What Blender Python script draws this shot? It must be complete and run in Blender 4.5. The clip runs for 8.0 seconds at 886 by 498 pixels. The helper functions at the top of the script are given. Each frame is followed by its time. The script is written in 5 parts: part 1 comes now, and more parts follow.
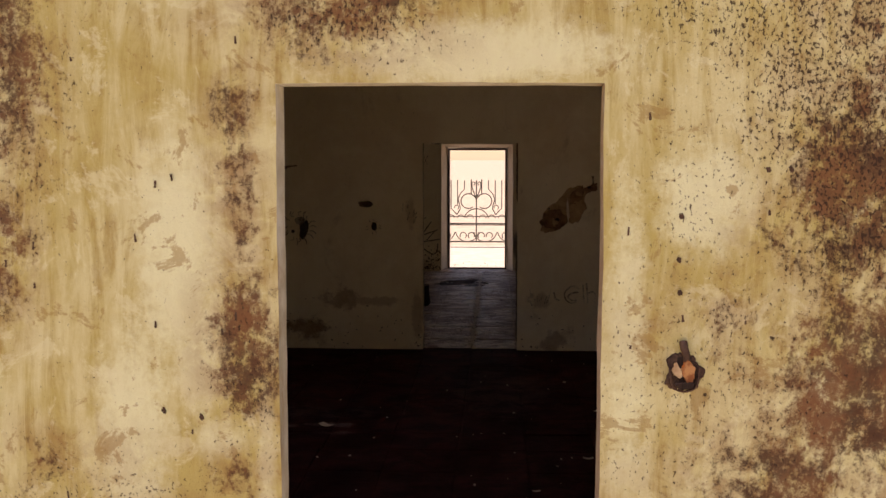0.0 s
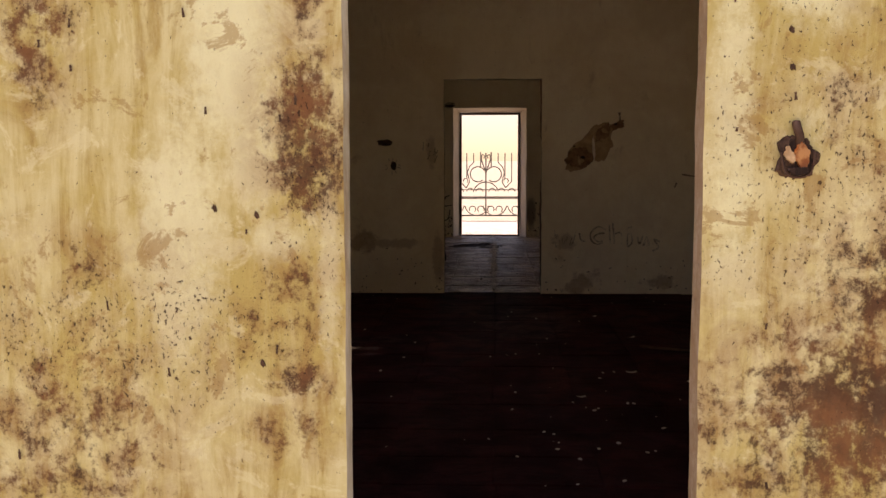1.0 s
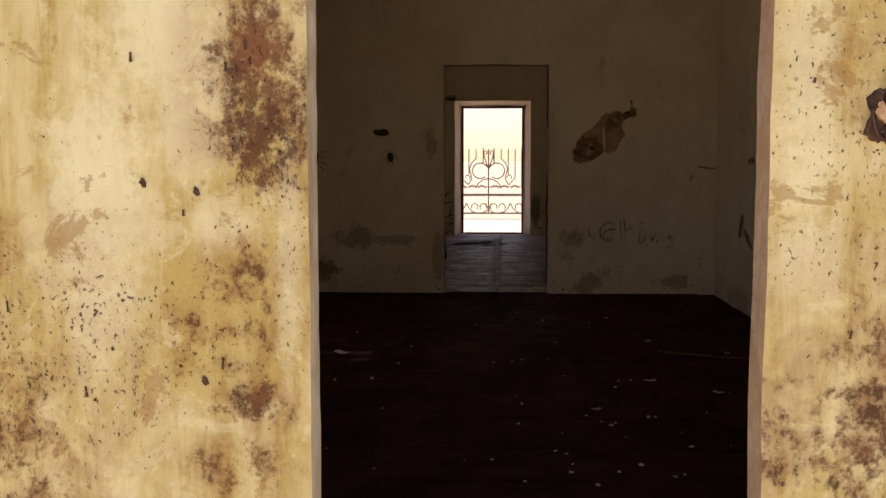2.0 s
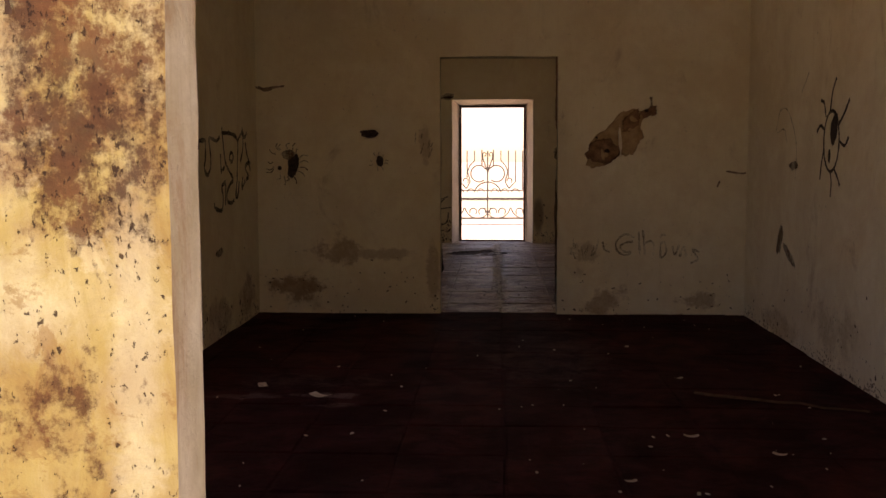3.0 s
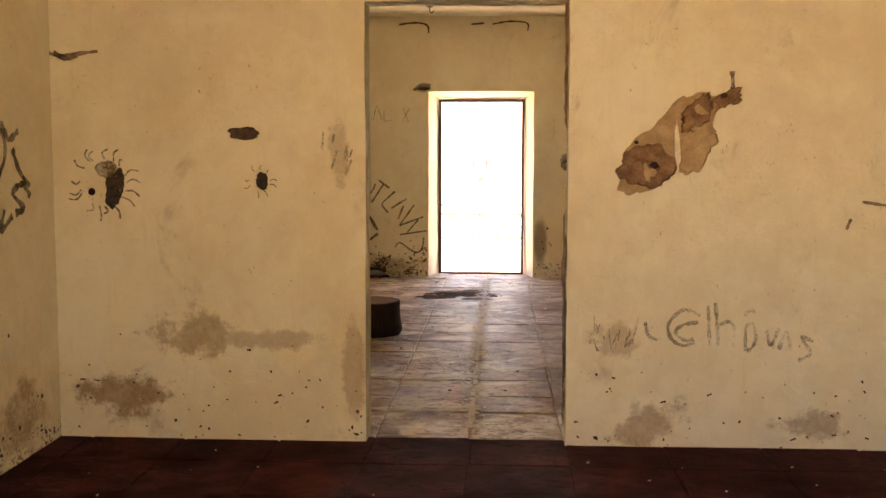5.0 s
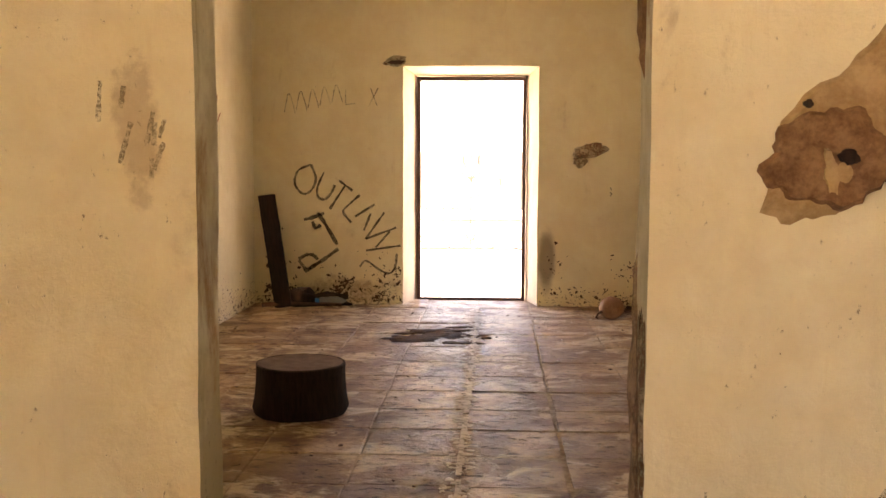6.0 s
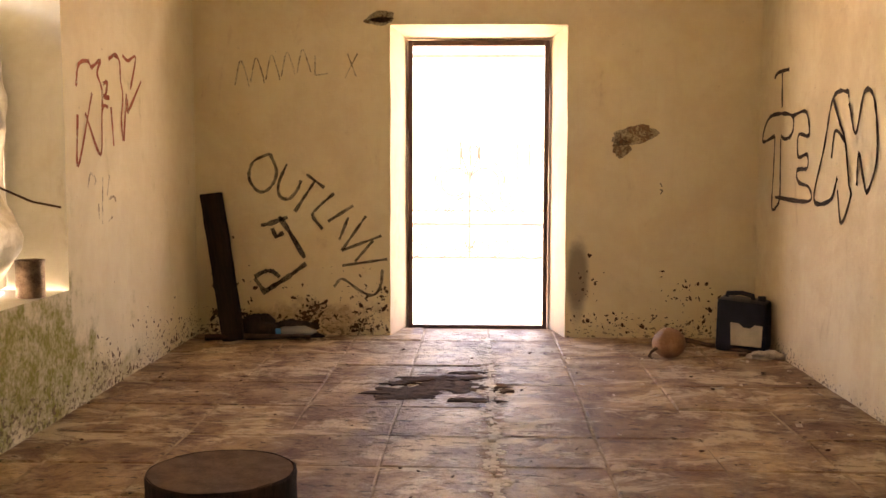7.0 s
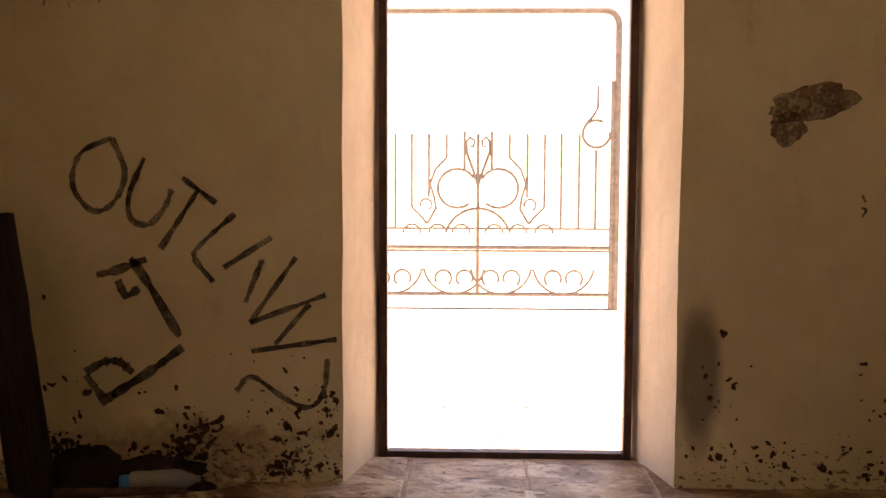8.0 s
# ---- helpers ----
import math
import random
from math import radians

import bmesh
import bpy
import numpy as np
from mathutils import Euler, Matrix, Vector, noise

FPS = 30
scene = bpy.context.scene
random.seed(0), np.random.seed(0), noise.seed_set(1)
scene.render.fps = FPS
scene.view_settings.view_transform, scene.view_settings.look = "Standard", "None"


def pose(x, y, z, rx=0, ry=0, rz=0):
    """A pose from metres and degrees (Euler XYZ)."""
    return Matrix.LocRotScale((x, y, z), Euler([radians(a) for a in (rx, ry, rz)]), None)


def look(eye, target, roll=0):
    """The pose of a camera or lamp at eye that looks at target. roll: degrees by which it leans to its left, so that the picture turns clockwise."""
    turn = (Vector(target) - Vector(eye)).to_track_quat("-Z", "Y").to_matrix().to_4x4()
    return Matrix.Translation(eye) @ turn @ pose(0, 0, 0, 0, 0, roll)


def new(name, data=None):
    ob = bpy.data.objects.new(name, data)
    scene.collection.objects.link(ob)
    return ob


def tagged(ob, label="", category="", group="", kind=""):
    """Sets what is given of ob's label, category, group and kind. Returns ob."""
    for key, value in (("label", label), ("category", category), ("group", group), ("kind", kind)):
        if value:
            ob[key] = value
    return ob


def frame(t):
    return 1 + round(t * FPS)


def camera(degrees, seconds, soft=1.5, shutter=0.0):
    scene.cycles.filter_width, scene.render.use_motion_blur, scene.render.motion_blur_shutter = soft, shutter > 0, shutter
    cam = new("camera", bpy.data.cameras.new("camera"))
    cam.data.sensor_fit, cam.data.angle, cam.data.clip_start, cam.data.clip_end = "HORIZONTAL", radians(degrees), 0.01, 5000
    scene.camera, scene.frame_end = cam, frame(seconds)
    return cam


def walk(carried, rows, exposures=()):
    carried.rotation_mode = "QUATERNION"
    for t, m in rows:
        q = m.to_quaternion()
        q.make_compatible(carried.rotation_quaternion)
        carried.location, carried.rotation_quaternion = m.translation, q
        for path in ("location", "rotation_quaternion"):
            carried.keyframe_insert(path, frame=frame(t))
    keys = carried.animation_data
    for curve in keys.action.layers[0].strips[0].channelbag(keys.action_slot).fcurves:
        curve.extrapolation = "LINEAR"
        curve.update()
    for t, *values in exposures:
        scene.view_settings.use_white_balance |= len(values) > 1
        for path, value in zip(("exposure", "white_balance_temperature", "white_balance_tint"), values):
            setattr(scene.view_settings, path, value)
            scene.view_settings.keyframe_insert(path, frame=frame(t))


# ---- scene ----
# ---- camera ----
cam = camera(47.03, 8.0)
ROWS = [
    (0.0, 0.352, -3.066, 2.012, 2.99, -5.27, 0.00),
    (0.5, 0.197, -3.004, 1.639, 2.88, -5.16, 0.01),
    (1.0, 0.104, -2.816, 1.359, 2.89, -5.12, 0.12),
    (1.2, 0.060, -2.670, 1.300, 2.95, -5.18, 0.14),
    (2.5, 0.113, -1.753, 1.271, 3.04, -5.07, 0.05),
    (3.0, 0.050, -1.127, 1.298, 2.88, -5.06, 0.15),
    (3.5, 0.072, -0.818, 1.303, 3.06, -5.03, 0.17),
    (4.0, 0.074, -0.344, 1.327, 3.25, -5.15, 0.12),
    (4.5, 0.175, 0.855, 1.316, 3.18, -5.00, 0.08),
    (5.0, 0.248, 2.471, 1.376, 3.20, -4.91, -0.10),
    (6.3, 0.242, 5.830, 1.321, 2.68, -5.05, -0.22),
    (6.5, 0.202, 6.225, 1.277, 2.47, -4.93, -0.20),
    (7.0, 0.036, 7.370, 1.253, 2.09, -4.96, -0.15),
    (7.5, -0.108, 8.907, 1.268, 1.82, -4.89, -0.35),
    (8.0, -0.109, 10.825, 1.210, 1.81, -4.81, -0.21),
]
EXPOSURES = [
    (0.0, 0.0, 8100, 39), (1.0, 0.2, 8100, 37), (2.5, 0.4, 8100, 37), (3.0, 0.8, 8600, 43), (3.5, 1.9, 9300, 53), (4.0, 2.9, 9700, 52), (4.5, 3.55, 9800, 43),
    (5.0, 3.65, 9500, 34), (6.5, 3.85, 9600, 36), (7.0, 3.7, 9800, 39), (7.5, 3.3, 10000, 42), (8.0, 2.35, 10200, 45),
]
walk(cam, [(t, pose(x, y, z, 90 + pitch, roll, yaw)) for t, x, y, z, yaw, pitch, roll in ROWS], EXPOSURES)

# ---- daylight ----
SUN_ELEVATION, SUN_AZIMUTH = radians(74), radians(-89)  # azimuth clockwise from +y
sky_world = bpy.data.worlds.new("daylight")
scene.world = sky_world
sky_world.use_nodes = True
sky = sky_world.node_tree.nodes.new("ShaderNodeTexSky")
sky.sky_type, sky.sun_disc, sky.sun_elevation, sky.sun_rotation = "NISHITA", False, SUN_ELEVATION, SUN_AZIMUTH
sky.dust_density, sky.ozone_density = 0.3, 0.3
sky_back = sky_world.node_tree.nodes["Background"]
sky_back.inputs["Strength"].default_value = 0.15
sky_world.node_tree.links.new(sky.outputs[0], sky_back.inputs["Color"])
sun = new("sun", bpy.data.lights.new("sun", "SUN"))
sun.data.energy, sun.data.angle, sun.data.color = 5.0, radians(0.6), (1.0, 0.95, 0.86)
sun.matrix_world = look((20 * math.sin(SUN_AZIMUTH), 20 * math.cos(SUN_AZIMUTH), 20 * math.tan(SUN_ELEVATION)), (0, 0, 0))


# ---- materials ----
def shader(name, rough=0.9, metal=0.0):
    m = bpy.data.materials.new(name)
    m.use_nodes = True
    b = m.node_tree.nodes["Principled BSDF"]
    b.inputs["Roughness"].default_value, b.inputs["Metallic"].default_value = rough, metal
    b.inputs["Specular IOR Level"].default_value = 0.3
    return m, m.node_tree.nodes, m.node_tree.links, b


def noise_tex(m, scale, detail=6.0, rough=0.6, stretch=None, coord=None, dist=0.0):
    n, l = m.node_tree.nodes, m.node_tree.links
    if coord is None:
        coord = n.new("ShaderNodeTexCoord").outputs["Object"]
    if stretch:
        mp = n.new("ShaderNodeMapping")
        mp.inputs["Scale"].default_value = stretch
        l.new(coord, mp.inputs["Vector"])
        coord = mp.outputs[0]
    t = n.new("ShaderNodeTexNoise")
    t.inputs["Scale"].default_value, t.inputs["Detail"].default_value = scale, detail
    t.inputs["Roughness"].default_value, t.inputs["Distortion"].default_value = rough, dist
    l.new(coord, t.inputs["Vector"])
    return t.outputs[0]


def ramp(m, value, a, b, smooth=True):
    """0 below a, 1 above b."""
    t = m.node_tree.nodes.new("ShaderNodeMapRange")
    t.interpolation_type = "SMOOTHSTEP" if smooth else "LINEAR"
    t.inputs[1].default_value, t.inputs[2].default_value = min(a, b), max(a, b)
    if a > b:
        t.inputs[3].default_value, t.inputs[4].default_value = 1.0, 0.0
    m.node_tree.links.new(value, t.inputs[0])
    return t.outputs[0]


def maths(m, op, a, b):
    t = m.node_tree.nodes.new("ShaderNodeMath")
    t.operation = op
    for k, v in enumerate((a, b)):
        if isinstance(v, (int, float)):
            t.inputs[k].default_value = v
        else:
            m.node_tree.links.new(v, t.inputs[k])
    return t.outputs[0]


def blend(m, fac, a, b):
    t = m.node_tree.nodes.new("ShaderNodeMix")
    t.data_type = "RGBA"
    for sock, v in ((t.inputs[0], fac), (t.inputs[6], a), (t.inputs[7], b)):
        if isinstance(v, tuple):
            sock.default_value = (*v, 1) if len(v) == 3 else v
        elif isinstance(v, (int, float)):
            sock.default_value = v
        else:
            m.node_tree.links.new(v, sock)
    return t.outputs[2]


def bump(m, b, height, strength=0.3, distance=0.01):
    t = m.node_tree.nodes.new("ShaderNodeBump")
    t.inputs["Strength"].default_value, t.inputs["Distance"].default_value = strength, distance
    m.node_tree.links.new(height, t.inputs["Height"])
    m.node_tree.links.new(t.outputs[0], b.inputs["Normal"])


def blob(m, centre, size, rough=0.95, scale=2.6, co=None):
    """A stain with a ragged outline round a place: 1 inside, 0 outside."""
    n, l = m.node_tree.nodes, m.node_tree.links
    co = co or n.new("ShaderNodeTexCoord").outputs["Object"]
    mp = n.new("ShaderNodeMapping")
    mp.vector_type = "TEXTURE"
    mp.inputs["Location"].default_value, mp.inputs["Scale"].default_value = centre, size
    l.new(co, mp.inputs["Vector"])
    ln = n.new("ShaderNodeVectorMath")
    ln.operation = "LENGTH"
    l.new(mp.outputs[0], ln.inputs[0])
    wob = maths(m, "MULTIPLY", maths(m, "SUBTRACT", noise_tex(m, scale, 8, 0.7, coord=co), 0.5), rough * 4)
    return ramp(m, maths(m, "ADD", ln.outputs["Value"], wob), 1.15, 0.55)


def plaster(name, light, dark, rust, mould, blobs=(), speck=0.62, grime=0.5, specks_low=0.0, clear=(), soot=(), wash=0.5, size=48.0, stain_from=0.58, peel=0.0, grainy=0.65, ragged=2.6):
    """Old lime plaster: two tones of wash, granular brown stains, run-down streaks, fine specks of mould, places where stains gather."""
    m, n, l, b = shader(name, 0.92)
    big = noise_tex(m, 1.3, 8, 0.62, dist=0.5)
    fine = noise_tex(m, 42, 8, 0.7)
    mid = noise_tex(m, 9, 8, 0.68, dist=0.3)
    col = blend(m, ramp(m, maths(m, "ADD", maths(m, "MULTIPLY", big, 0.7), maths(m, "MULTIPLY", mid, 0.3)), 0.38, 0.62), light, dark)
    streaks = noise_tex(m, 3.0, 8, 0.7, stretch=(7, 7, 0.55), dist=0.3)
    col = blend(m, maths(m, "MULTIPLY", ramp(m, streaks, 0.52, 0.72), wash), col, dark)
    if peel:
        flakes = noise_tex(m, 4.2, 12, 0.72, dist=0.35)
        col = blend(m, maths(m, "MULTIPLY", ramp(m, flakes, 0.53, 0.56), peel), col, light)
        col = blend(m, maths(m, "MULTIPLY", ramp(m, flakes, 0.44, 0.40), peel * 0.7), col, rust)
    stain = maths(m, "MULTIPLY", ramp(m, noise_tex(m, 1.7, 9, 0.7, stretch=(1.6, 1.6, 0.8), dist=0.6), stain_from, stain_from + 0.15), wash)
    for c, sz, k in blobs:
        stain = maths(m, "MAXIMUM", stain, maths(m, "MULTIPLY", blob(m, c, sz, 0.95, ragged), k))
    for c, sz in clear:
        stain = maths(m, "MULTIPLY", stain, maths(m, "SUBTRACT", 1.0, blob(m, c, sz, 0.5)))
    grain = ramp(m, maths(m, "ADD", maths(m, "MULTIPLY", fine, 0.55), maths(m, "MULTIPLY", mid, 0.45)), 0.36, 0.60)
    col = blend(m, maths(m, "MULTIPLY", stain, maths(m, "ADD", maths(m, "MULTIPLY", grain, grainy), 1 - grainy)), col, rust)
    pits = noise_tex(m, size, 4, 0.7, stretch=(1, 1, 0.7), dist=0.2)
    near = maths(m, "MULTIPLY", ramp(m, noise_tex(m, 2.6, 6, 0.65), 0.42, 0.68), grime)
    near = maths(m, "ADD", near, maths(m, "MULTIPLY", stain, grainy * 1.08))
    mask = ramp(m, maths(m, "ADD", pits, maths(m, "MULTIPLY", near, 0.15)), speck, speck + 0.12)
    col = blend(m, maths(m, "MULTIPLY", mask, 0.8), col, mould)
    if specks_low:
        co = n.new("ShaderNodeTexCoord").outputs["Object"]
        sep = n.new("ShaderNodeSeparateXYZ")
        l.new(co, sep.inputs[0])
        edge = maths(m, "ADD", sep.outputs[2], maths(m, "MULTIPLY", noise_tex(m, 1.4, 5), -0.5))
        lift = maths(m, "MULTIPLY", ramp(m, edge, specks_low, -0.3), 0.22)
        flake = ramp(m, maths(m, "ADD", noise_tex(m, 44, 3, 0.6, stretch=(0.7, 0.7, 1.2)), lift), 0.735, 0.785)
        col = blend(m, maths(m, "MULTIPLY", flake, 0.75), col, (0.14, 0.085, 0.055))
        mask = maths(m, "MAXIMUM", mask, flake)
    for c, sz in soot:
        col = blend(m, maths(m, "MULTIPLY", blob(m, c, sz, 0.2), 0.7), col, (0.12, 0.085, 0.07))
    l.new(col, b.inputs["Base Color"])
    h = maths(m, "SUBTRACT", maths(m, "ADD", maths(m, "MULTIPLY", fine, 0.5), mid), mask)
    bump(m, b, h, 0.5, 0.012)
    return m


def simple(name, c1, c2, scale=8.0, rough=0.8, metal=0.0, strength=0.3, stretch=None, vary=0.0):
    """Two tones mixed by grain, with fine relief; vary: how much pieces differ from one another."""
    m, n, l, b = shader(name, rough, metal)
    g = noise_tex(m, scale, 8, 0.65, stretch)
    f = noise_tex(m, scale * 7, 5, 0.6, stretch)
    mixv = ramp(m, maths(m, "ADD", maths(m, "MULTIPLY", g, 0.7), maths(m, "MULTIPLY", f, 0.3)), 0.35, 0.65)
    col = blend(m, mixv, c1, c2)
    if vary:
        info = n.new("ShaderNodeObjectInfo")
        hsv = n.new("ShaderNodeHueSaturation")
        l.new(maths(m, "ADD", maths(m, "MULTIPLY", info.outputs["Random"], vary), 1 - vary / 2), hsv.inputs["Value"])
        l.new(col, hsv.inputs["Color"])
        col = hsv.outputs[0]
    l.new(col, b.inputs["Base Color"])
    bump(m, b, maths(m, "ADD", g, maths(m, "MULTIPLY", f, 0.4)), strength, 0.01)
    return m


def soft(m, co, x, z, wide, high):
    """A cloudy place on the outer wall round (x, z): 1 inside, fading to 0."""
    n, l = m.node_tree.nodes, m.node_tree.links
    mp = n.new("ShaderNodeMapping")
    mp.vector_type = "TEXTURE"
    mp.inputs["Location"].default_value, mp.inputs["Scale"].default_value = (x, 0, z), (wide, 4, high)
    l.new(co, mp.inputs["Vector"])
    ln = n.new("ShaderNodeVectorMath")
    ln.operation = "LENGTH"
    l.new(mp.outputs[0], ln.inputs[0])
    return ramp(m, ln.outputs["Value"], 1.75, 0.2)


def cloud(m, co, places):
    out = 0.0
    for x, z, wide, high, k in places:
        v = maths(m, "MULTIPLY", soft(m, co, x, z, wide, high), k)
        out = v if out == 0.0 else maths(m, "MAXIMUM", out, v)
    return out


def mouldy_front():
    """Yellow limewash gone pale and brown: streaky wash, flaking brown crusts with grainy edges, showers of black mould."""
    m, n, l, b = shader("yellow mouldy plaster", 0.92)
    co = n.new("ShaderNodeTexCoord").outputs["Object"]
    big, mid = noise_tex(m, 1.5, 6, 0.62, dist=0.6, coord=co), noise_tex(m, 8, 8, 0.68, dist=0.4, coord=co)
    fine, tiny = noise_tex(m, 27, 8, 0.74, stretch=(1, 1, 0.8), coord=co), noise_tex(m, 80, 5, 0.7, coord=co)
    streaks = noise_tex(m, 3.2, 8, 0.7, stretch=(4.5, 4.5, 0.7), dist=0.7, coord=co)
    clean = cloud(m, co, [(-0.62, 1.70, 0.14, 0.40, 1.0), (-0.56, 1.42, 0.10, 0.26, 0.9), (-0.78, 1.15, 0.14, 0.42, 0.9), (-0.50, 1.14, 0.10, 0.08, 0.8), (-0.36, 1.05, 0.035, 0.30, 0.8), (0.30, 2.32, 0.45, 0.10, 1.0), (0.97, 1.88, 0.16, 0.18, 1.0), (0.75, 1.45, 0.07, 0.60, 0.8)])
    brown = cloud(m, co, [(-0.44, 1.97, 0.10, 0.38, 1.1), (-0.43, 1.42, 0.15, 0.26, 1.4), (-0.42, 1.02, 0.15, 0.12, 0.75), (-0.42, 0.72, 0.13, 0.07, 1.15), (-0.12, 2.44, 0.36, 0.16, 1.2), (-1.18, 2.32, 0.18, 0.42, 1.25), (-1.18, 1.70, 0.12, 0.24, 1.0), (-0.85, 0.82, 0.85, 0.16, 0.62), (-1.10, 0.55, 0.40, 0.30, 0.95), (-0.48, 0.58, 0.16, 0.10, 0.9), (-1.05, 1.05, 0.45, 0.12, 0.6),
                      (1.52, 1.28, 0.42, 0.36, 1.5), (1.22, 1.02, 0.32, 0.24, 1.3), (1.16, 1.79, 0.12, 0.07, 1.0), (1.46, 1.98, 0.30, 0.58, 1.15), (1.20, 0.68, 0.65, 0.34, 1.3), (0.86, 0.62, 0.16, 0.22, 0.9), (1.12, 1.50, 0.40, 0.16, 0.7)])
    mould = cloud(m, co, [(1.38, 2.22, 0.36, 0.42, 1.0), (1.10, 2.45, 0.36, 0.16, 0.9), (1.42, 1.80, 0.24, 0.24, 0.9), (0.92, 1.95, 0.20, 0.35, 0.42), (-0.42, 1.33, 0.12, 0.30, 0.6), (-0.08, 2.42, 0.28, 0.12, 0.8), (1.05, 1.32, 0.40, 0.38, 0.5), (-0.95, 0.85, 0.60, 0.22, 0.55), (-1.10, 2.2, 0.2, 0.5, 0.45)])
    col = blend(m, ramp(m, maths(m, "ADD", maths(m, "MULTIPLY", big, 0.5), maths(m, "MULTIPLY", streaks, 0.5)), 0.40, 0.60), (0.70, 0.66, 0.36), (0.53, 0.44, 0.15))
    col = blend(m, maths(m, "MULTIPLY", ramp(m, maths(m, "ADD", maths(m, "MULTIPLY", streaks, 0.6), maths(m, "MULTIPLY", mid, 0.4)), 0.50, 0.66), 0.6), col, (0.36, 0.23, 0.075))
    worn = maths(m, "ADD", maths(m, "MULTIPLY", clean, 0.42), maths(m, "ADD", maths(m, "MULTIPLY", mid, 0.5), maths(m, "MULTIPLY", fine, 0.5)))
    col = blend(m, maths(m, "MULTIPLY", ramp(m, worn, 0.60, 0.92), 0.85), col, (0.82, 0.84, 0.53))
    flaking = noise_tex(m, 5.5, 11, 0.72, dist=0.5, coord=co)
    col = blend(m, maths(m, "MULTIPLY", ramp(m, flaking, 0.54, 0.60), 0.5), col, (0.78, 0.77, 0.48))
    col = blend(m, maths(m, "MULTIPLY", ramp(m, flaking, 0.43, 0.39), 0.6), col, (0.38, 0.24, 0.08))
    col = blend(m, maths(m, "MULTIPLY", maths(m, "MULTIPLY", brown, ramp(m, mid, 0.35, 0.6)), 0.6), col, (0.32, 0.16, 0.06))
    grain = maths(m, "ADD", maths(m, "MULTIPLY", fine, 0.5), maths(m, "ADD", maths(m, "MULTIPLY", mid, 0.3), maths(m, "MULTIPLY", tiny, 0.2)))
    field = maths(m, "SUBTRACT", maths(m, "ADD", brown, maths(m, "MULTIPLY", maths(m, "SUBTRACT", big, 0.5), 1.6)), maths(m, "MULTIPLY", clean, 0.5))
    crust = ramp(m, maths(m, "ADD", maths(m, "MULTIPLY", field, 0.152), maths(m, "SUBTRACT", grain, 0.5)), 0.115, 0.215)
    tone = blend(m, ramp(m, noise_tex(m, 5, 7, 0.65, coord=co), 0.38, 0.62), (0.20, 0.080, 0.034), (0.055, 0.021, 0.014))
    col = blend(m, maths(m, "MULTIPLY", crust, 0.86), col, tone)
    pits = noise_tex(m, 95, 4, 0.65, stretch=(1, 1, 0.65), dist=0.25, coord=co)
    specks = ramp(m, maths(m, "ADD", pits, maths(m, "ADD", maths(m, "MULTIPLY", mould, 0.15), maths(m, "MULTIPLY", maths(m, "SUBTRACT", mid, 0.5), 0.25))), 0.668, 0.71)
    col = blend(m, maths(m, "MULTIPLY", specks, 0.9), col, (0.050, 0.026, 0.015))
    l.new(col, b.inputs["Base Color"])
    bump(m, b, maths(m, "SUBTRACT", maths(m, "ADD", maths(m, "MULTIPLY", fine, 0.5), mid), maths(m, "ADD", maths(m, "MULTIPLY", crust, 0.35), specks)), 0.55, 0.012)
    return m


FRONT = mouldy_front()
INNER = plaster("cream limewash", (0.85, 0.78, 0.60), (0.74, 0.64, 0.46), (0.33, 0.21, 0.12), (0.14, 0.09, 0.065), speck=0.67, grime=0.4, specks_low=-0.05,
                blobs=[((-1.94, 6.95, 0.2), (0.4, 0.25, 0.16), 0.8), ((-1.94, 6.1, 0.15), (0.4, 0.4, 0.14), 0.7), ((-1.94, 5.2, 0.3), (0.4, 0.5, 0.25), 0.6), ((2.12, 6.3, 0.1), (0.4, 0.6, 0.1), 0.5), ((2.12, 5.2, 0.25), (0.4, 0.4, 0.2), 0.5)])
MIDDLE = plaster("cream limewash with damp patches", (0.85, 0.78, 0.59), (0.75, 0.65, 0.46), (0.30, 0.19, 0.10), (0.14, 0.09, 0.065), speck=0.67, grime=0.35, specks_low=0.0, grainy=0.25, ragged=5.5,
                 blobs=[((-1.60, 7.36, 0.22), (0.26, 1, 0.13), 0.95), ((-1.25, 7.36, 0.52), (0.20, 1, 0.13), 0.7), ((0.98, 7.36, 0.12), (0.16, 1, 0.13), 0.7), ((1.75, 7.36, 0.12), (0.17, 1, 0.08), 0.7),
                        ((0.80, 7.36, 0.52), (0.13, 1, 0.09), 0.5), ((-0.46, 7.36, 0.35), (0.05, 1, 0.3), 0.5), ((-0.53, 7.36, 1.42), (0.05, 1, 0.14), 0.45), ((-0.95, 7.36, 0.5), (0.28, 1, 0.05), 0.5)])
BACK = plaster("cream flaking limewash", (0.86, 0.79, 0.60), (0.79, 0.69, 0.50), (0.40, 0.27, 0.17), (0.13, 0.085, 0.06), speck=0.70, grime=0.3, specks_low=0.10, soot=[((0.73, 14.6, 0.42), (0.09, 0.5, 0.30))],
               blobs=[((-1.25, 14.6, 0.1), (0.55, 0.5, 0.14), 0.8)])
GREEN = plaster("damp limewash", (0.86, 0.81, 0.64), (0.78, 0.71, 0.53), (0.26, 0.26, 0.06), (0.13, 0.11, 0.04), speck=0.70, grime=0.4, specks_low=0.2,
                blobs=[((-2.0, 11.6, 0.3), (0.6, 1.1, 0.40), 1.0), ((-2.0, 12.6, 0.1), (0.6, 0.8, 0.12), 0.6)])
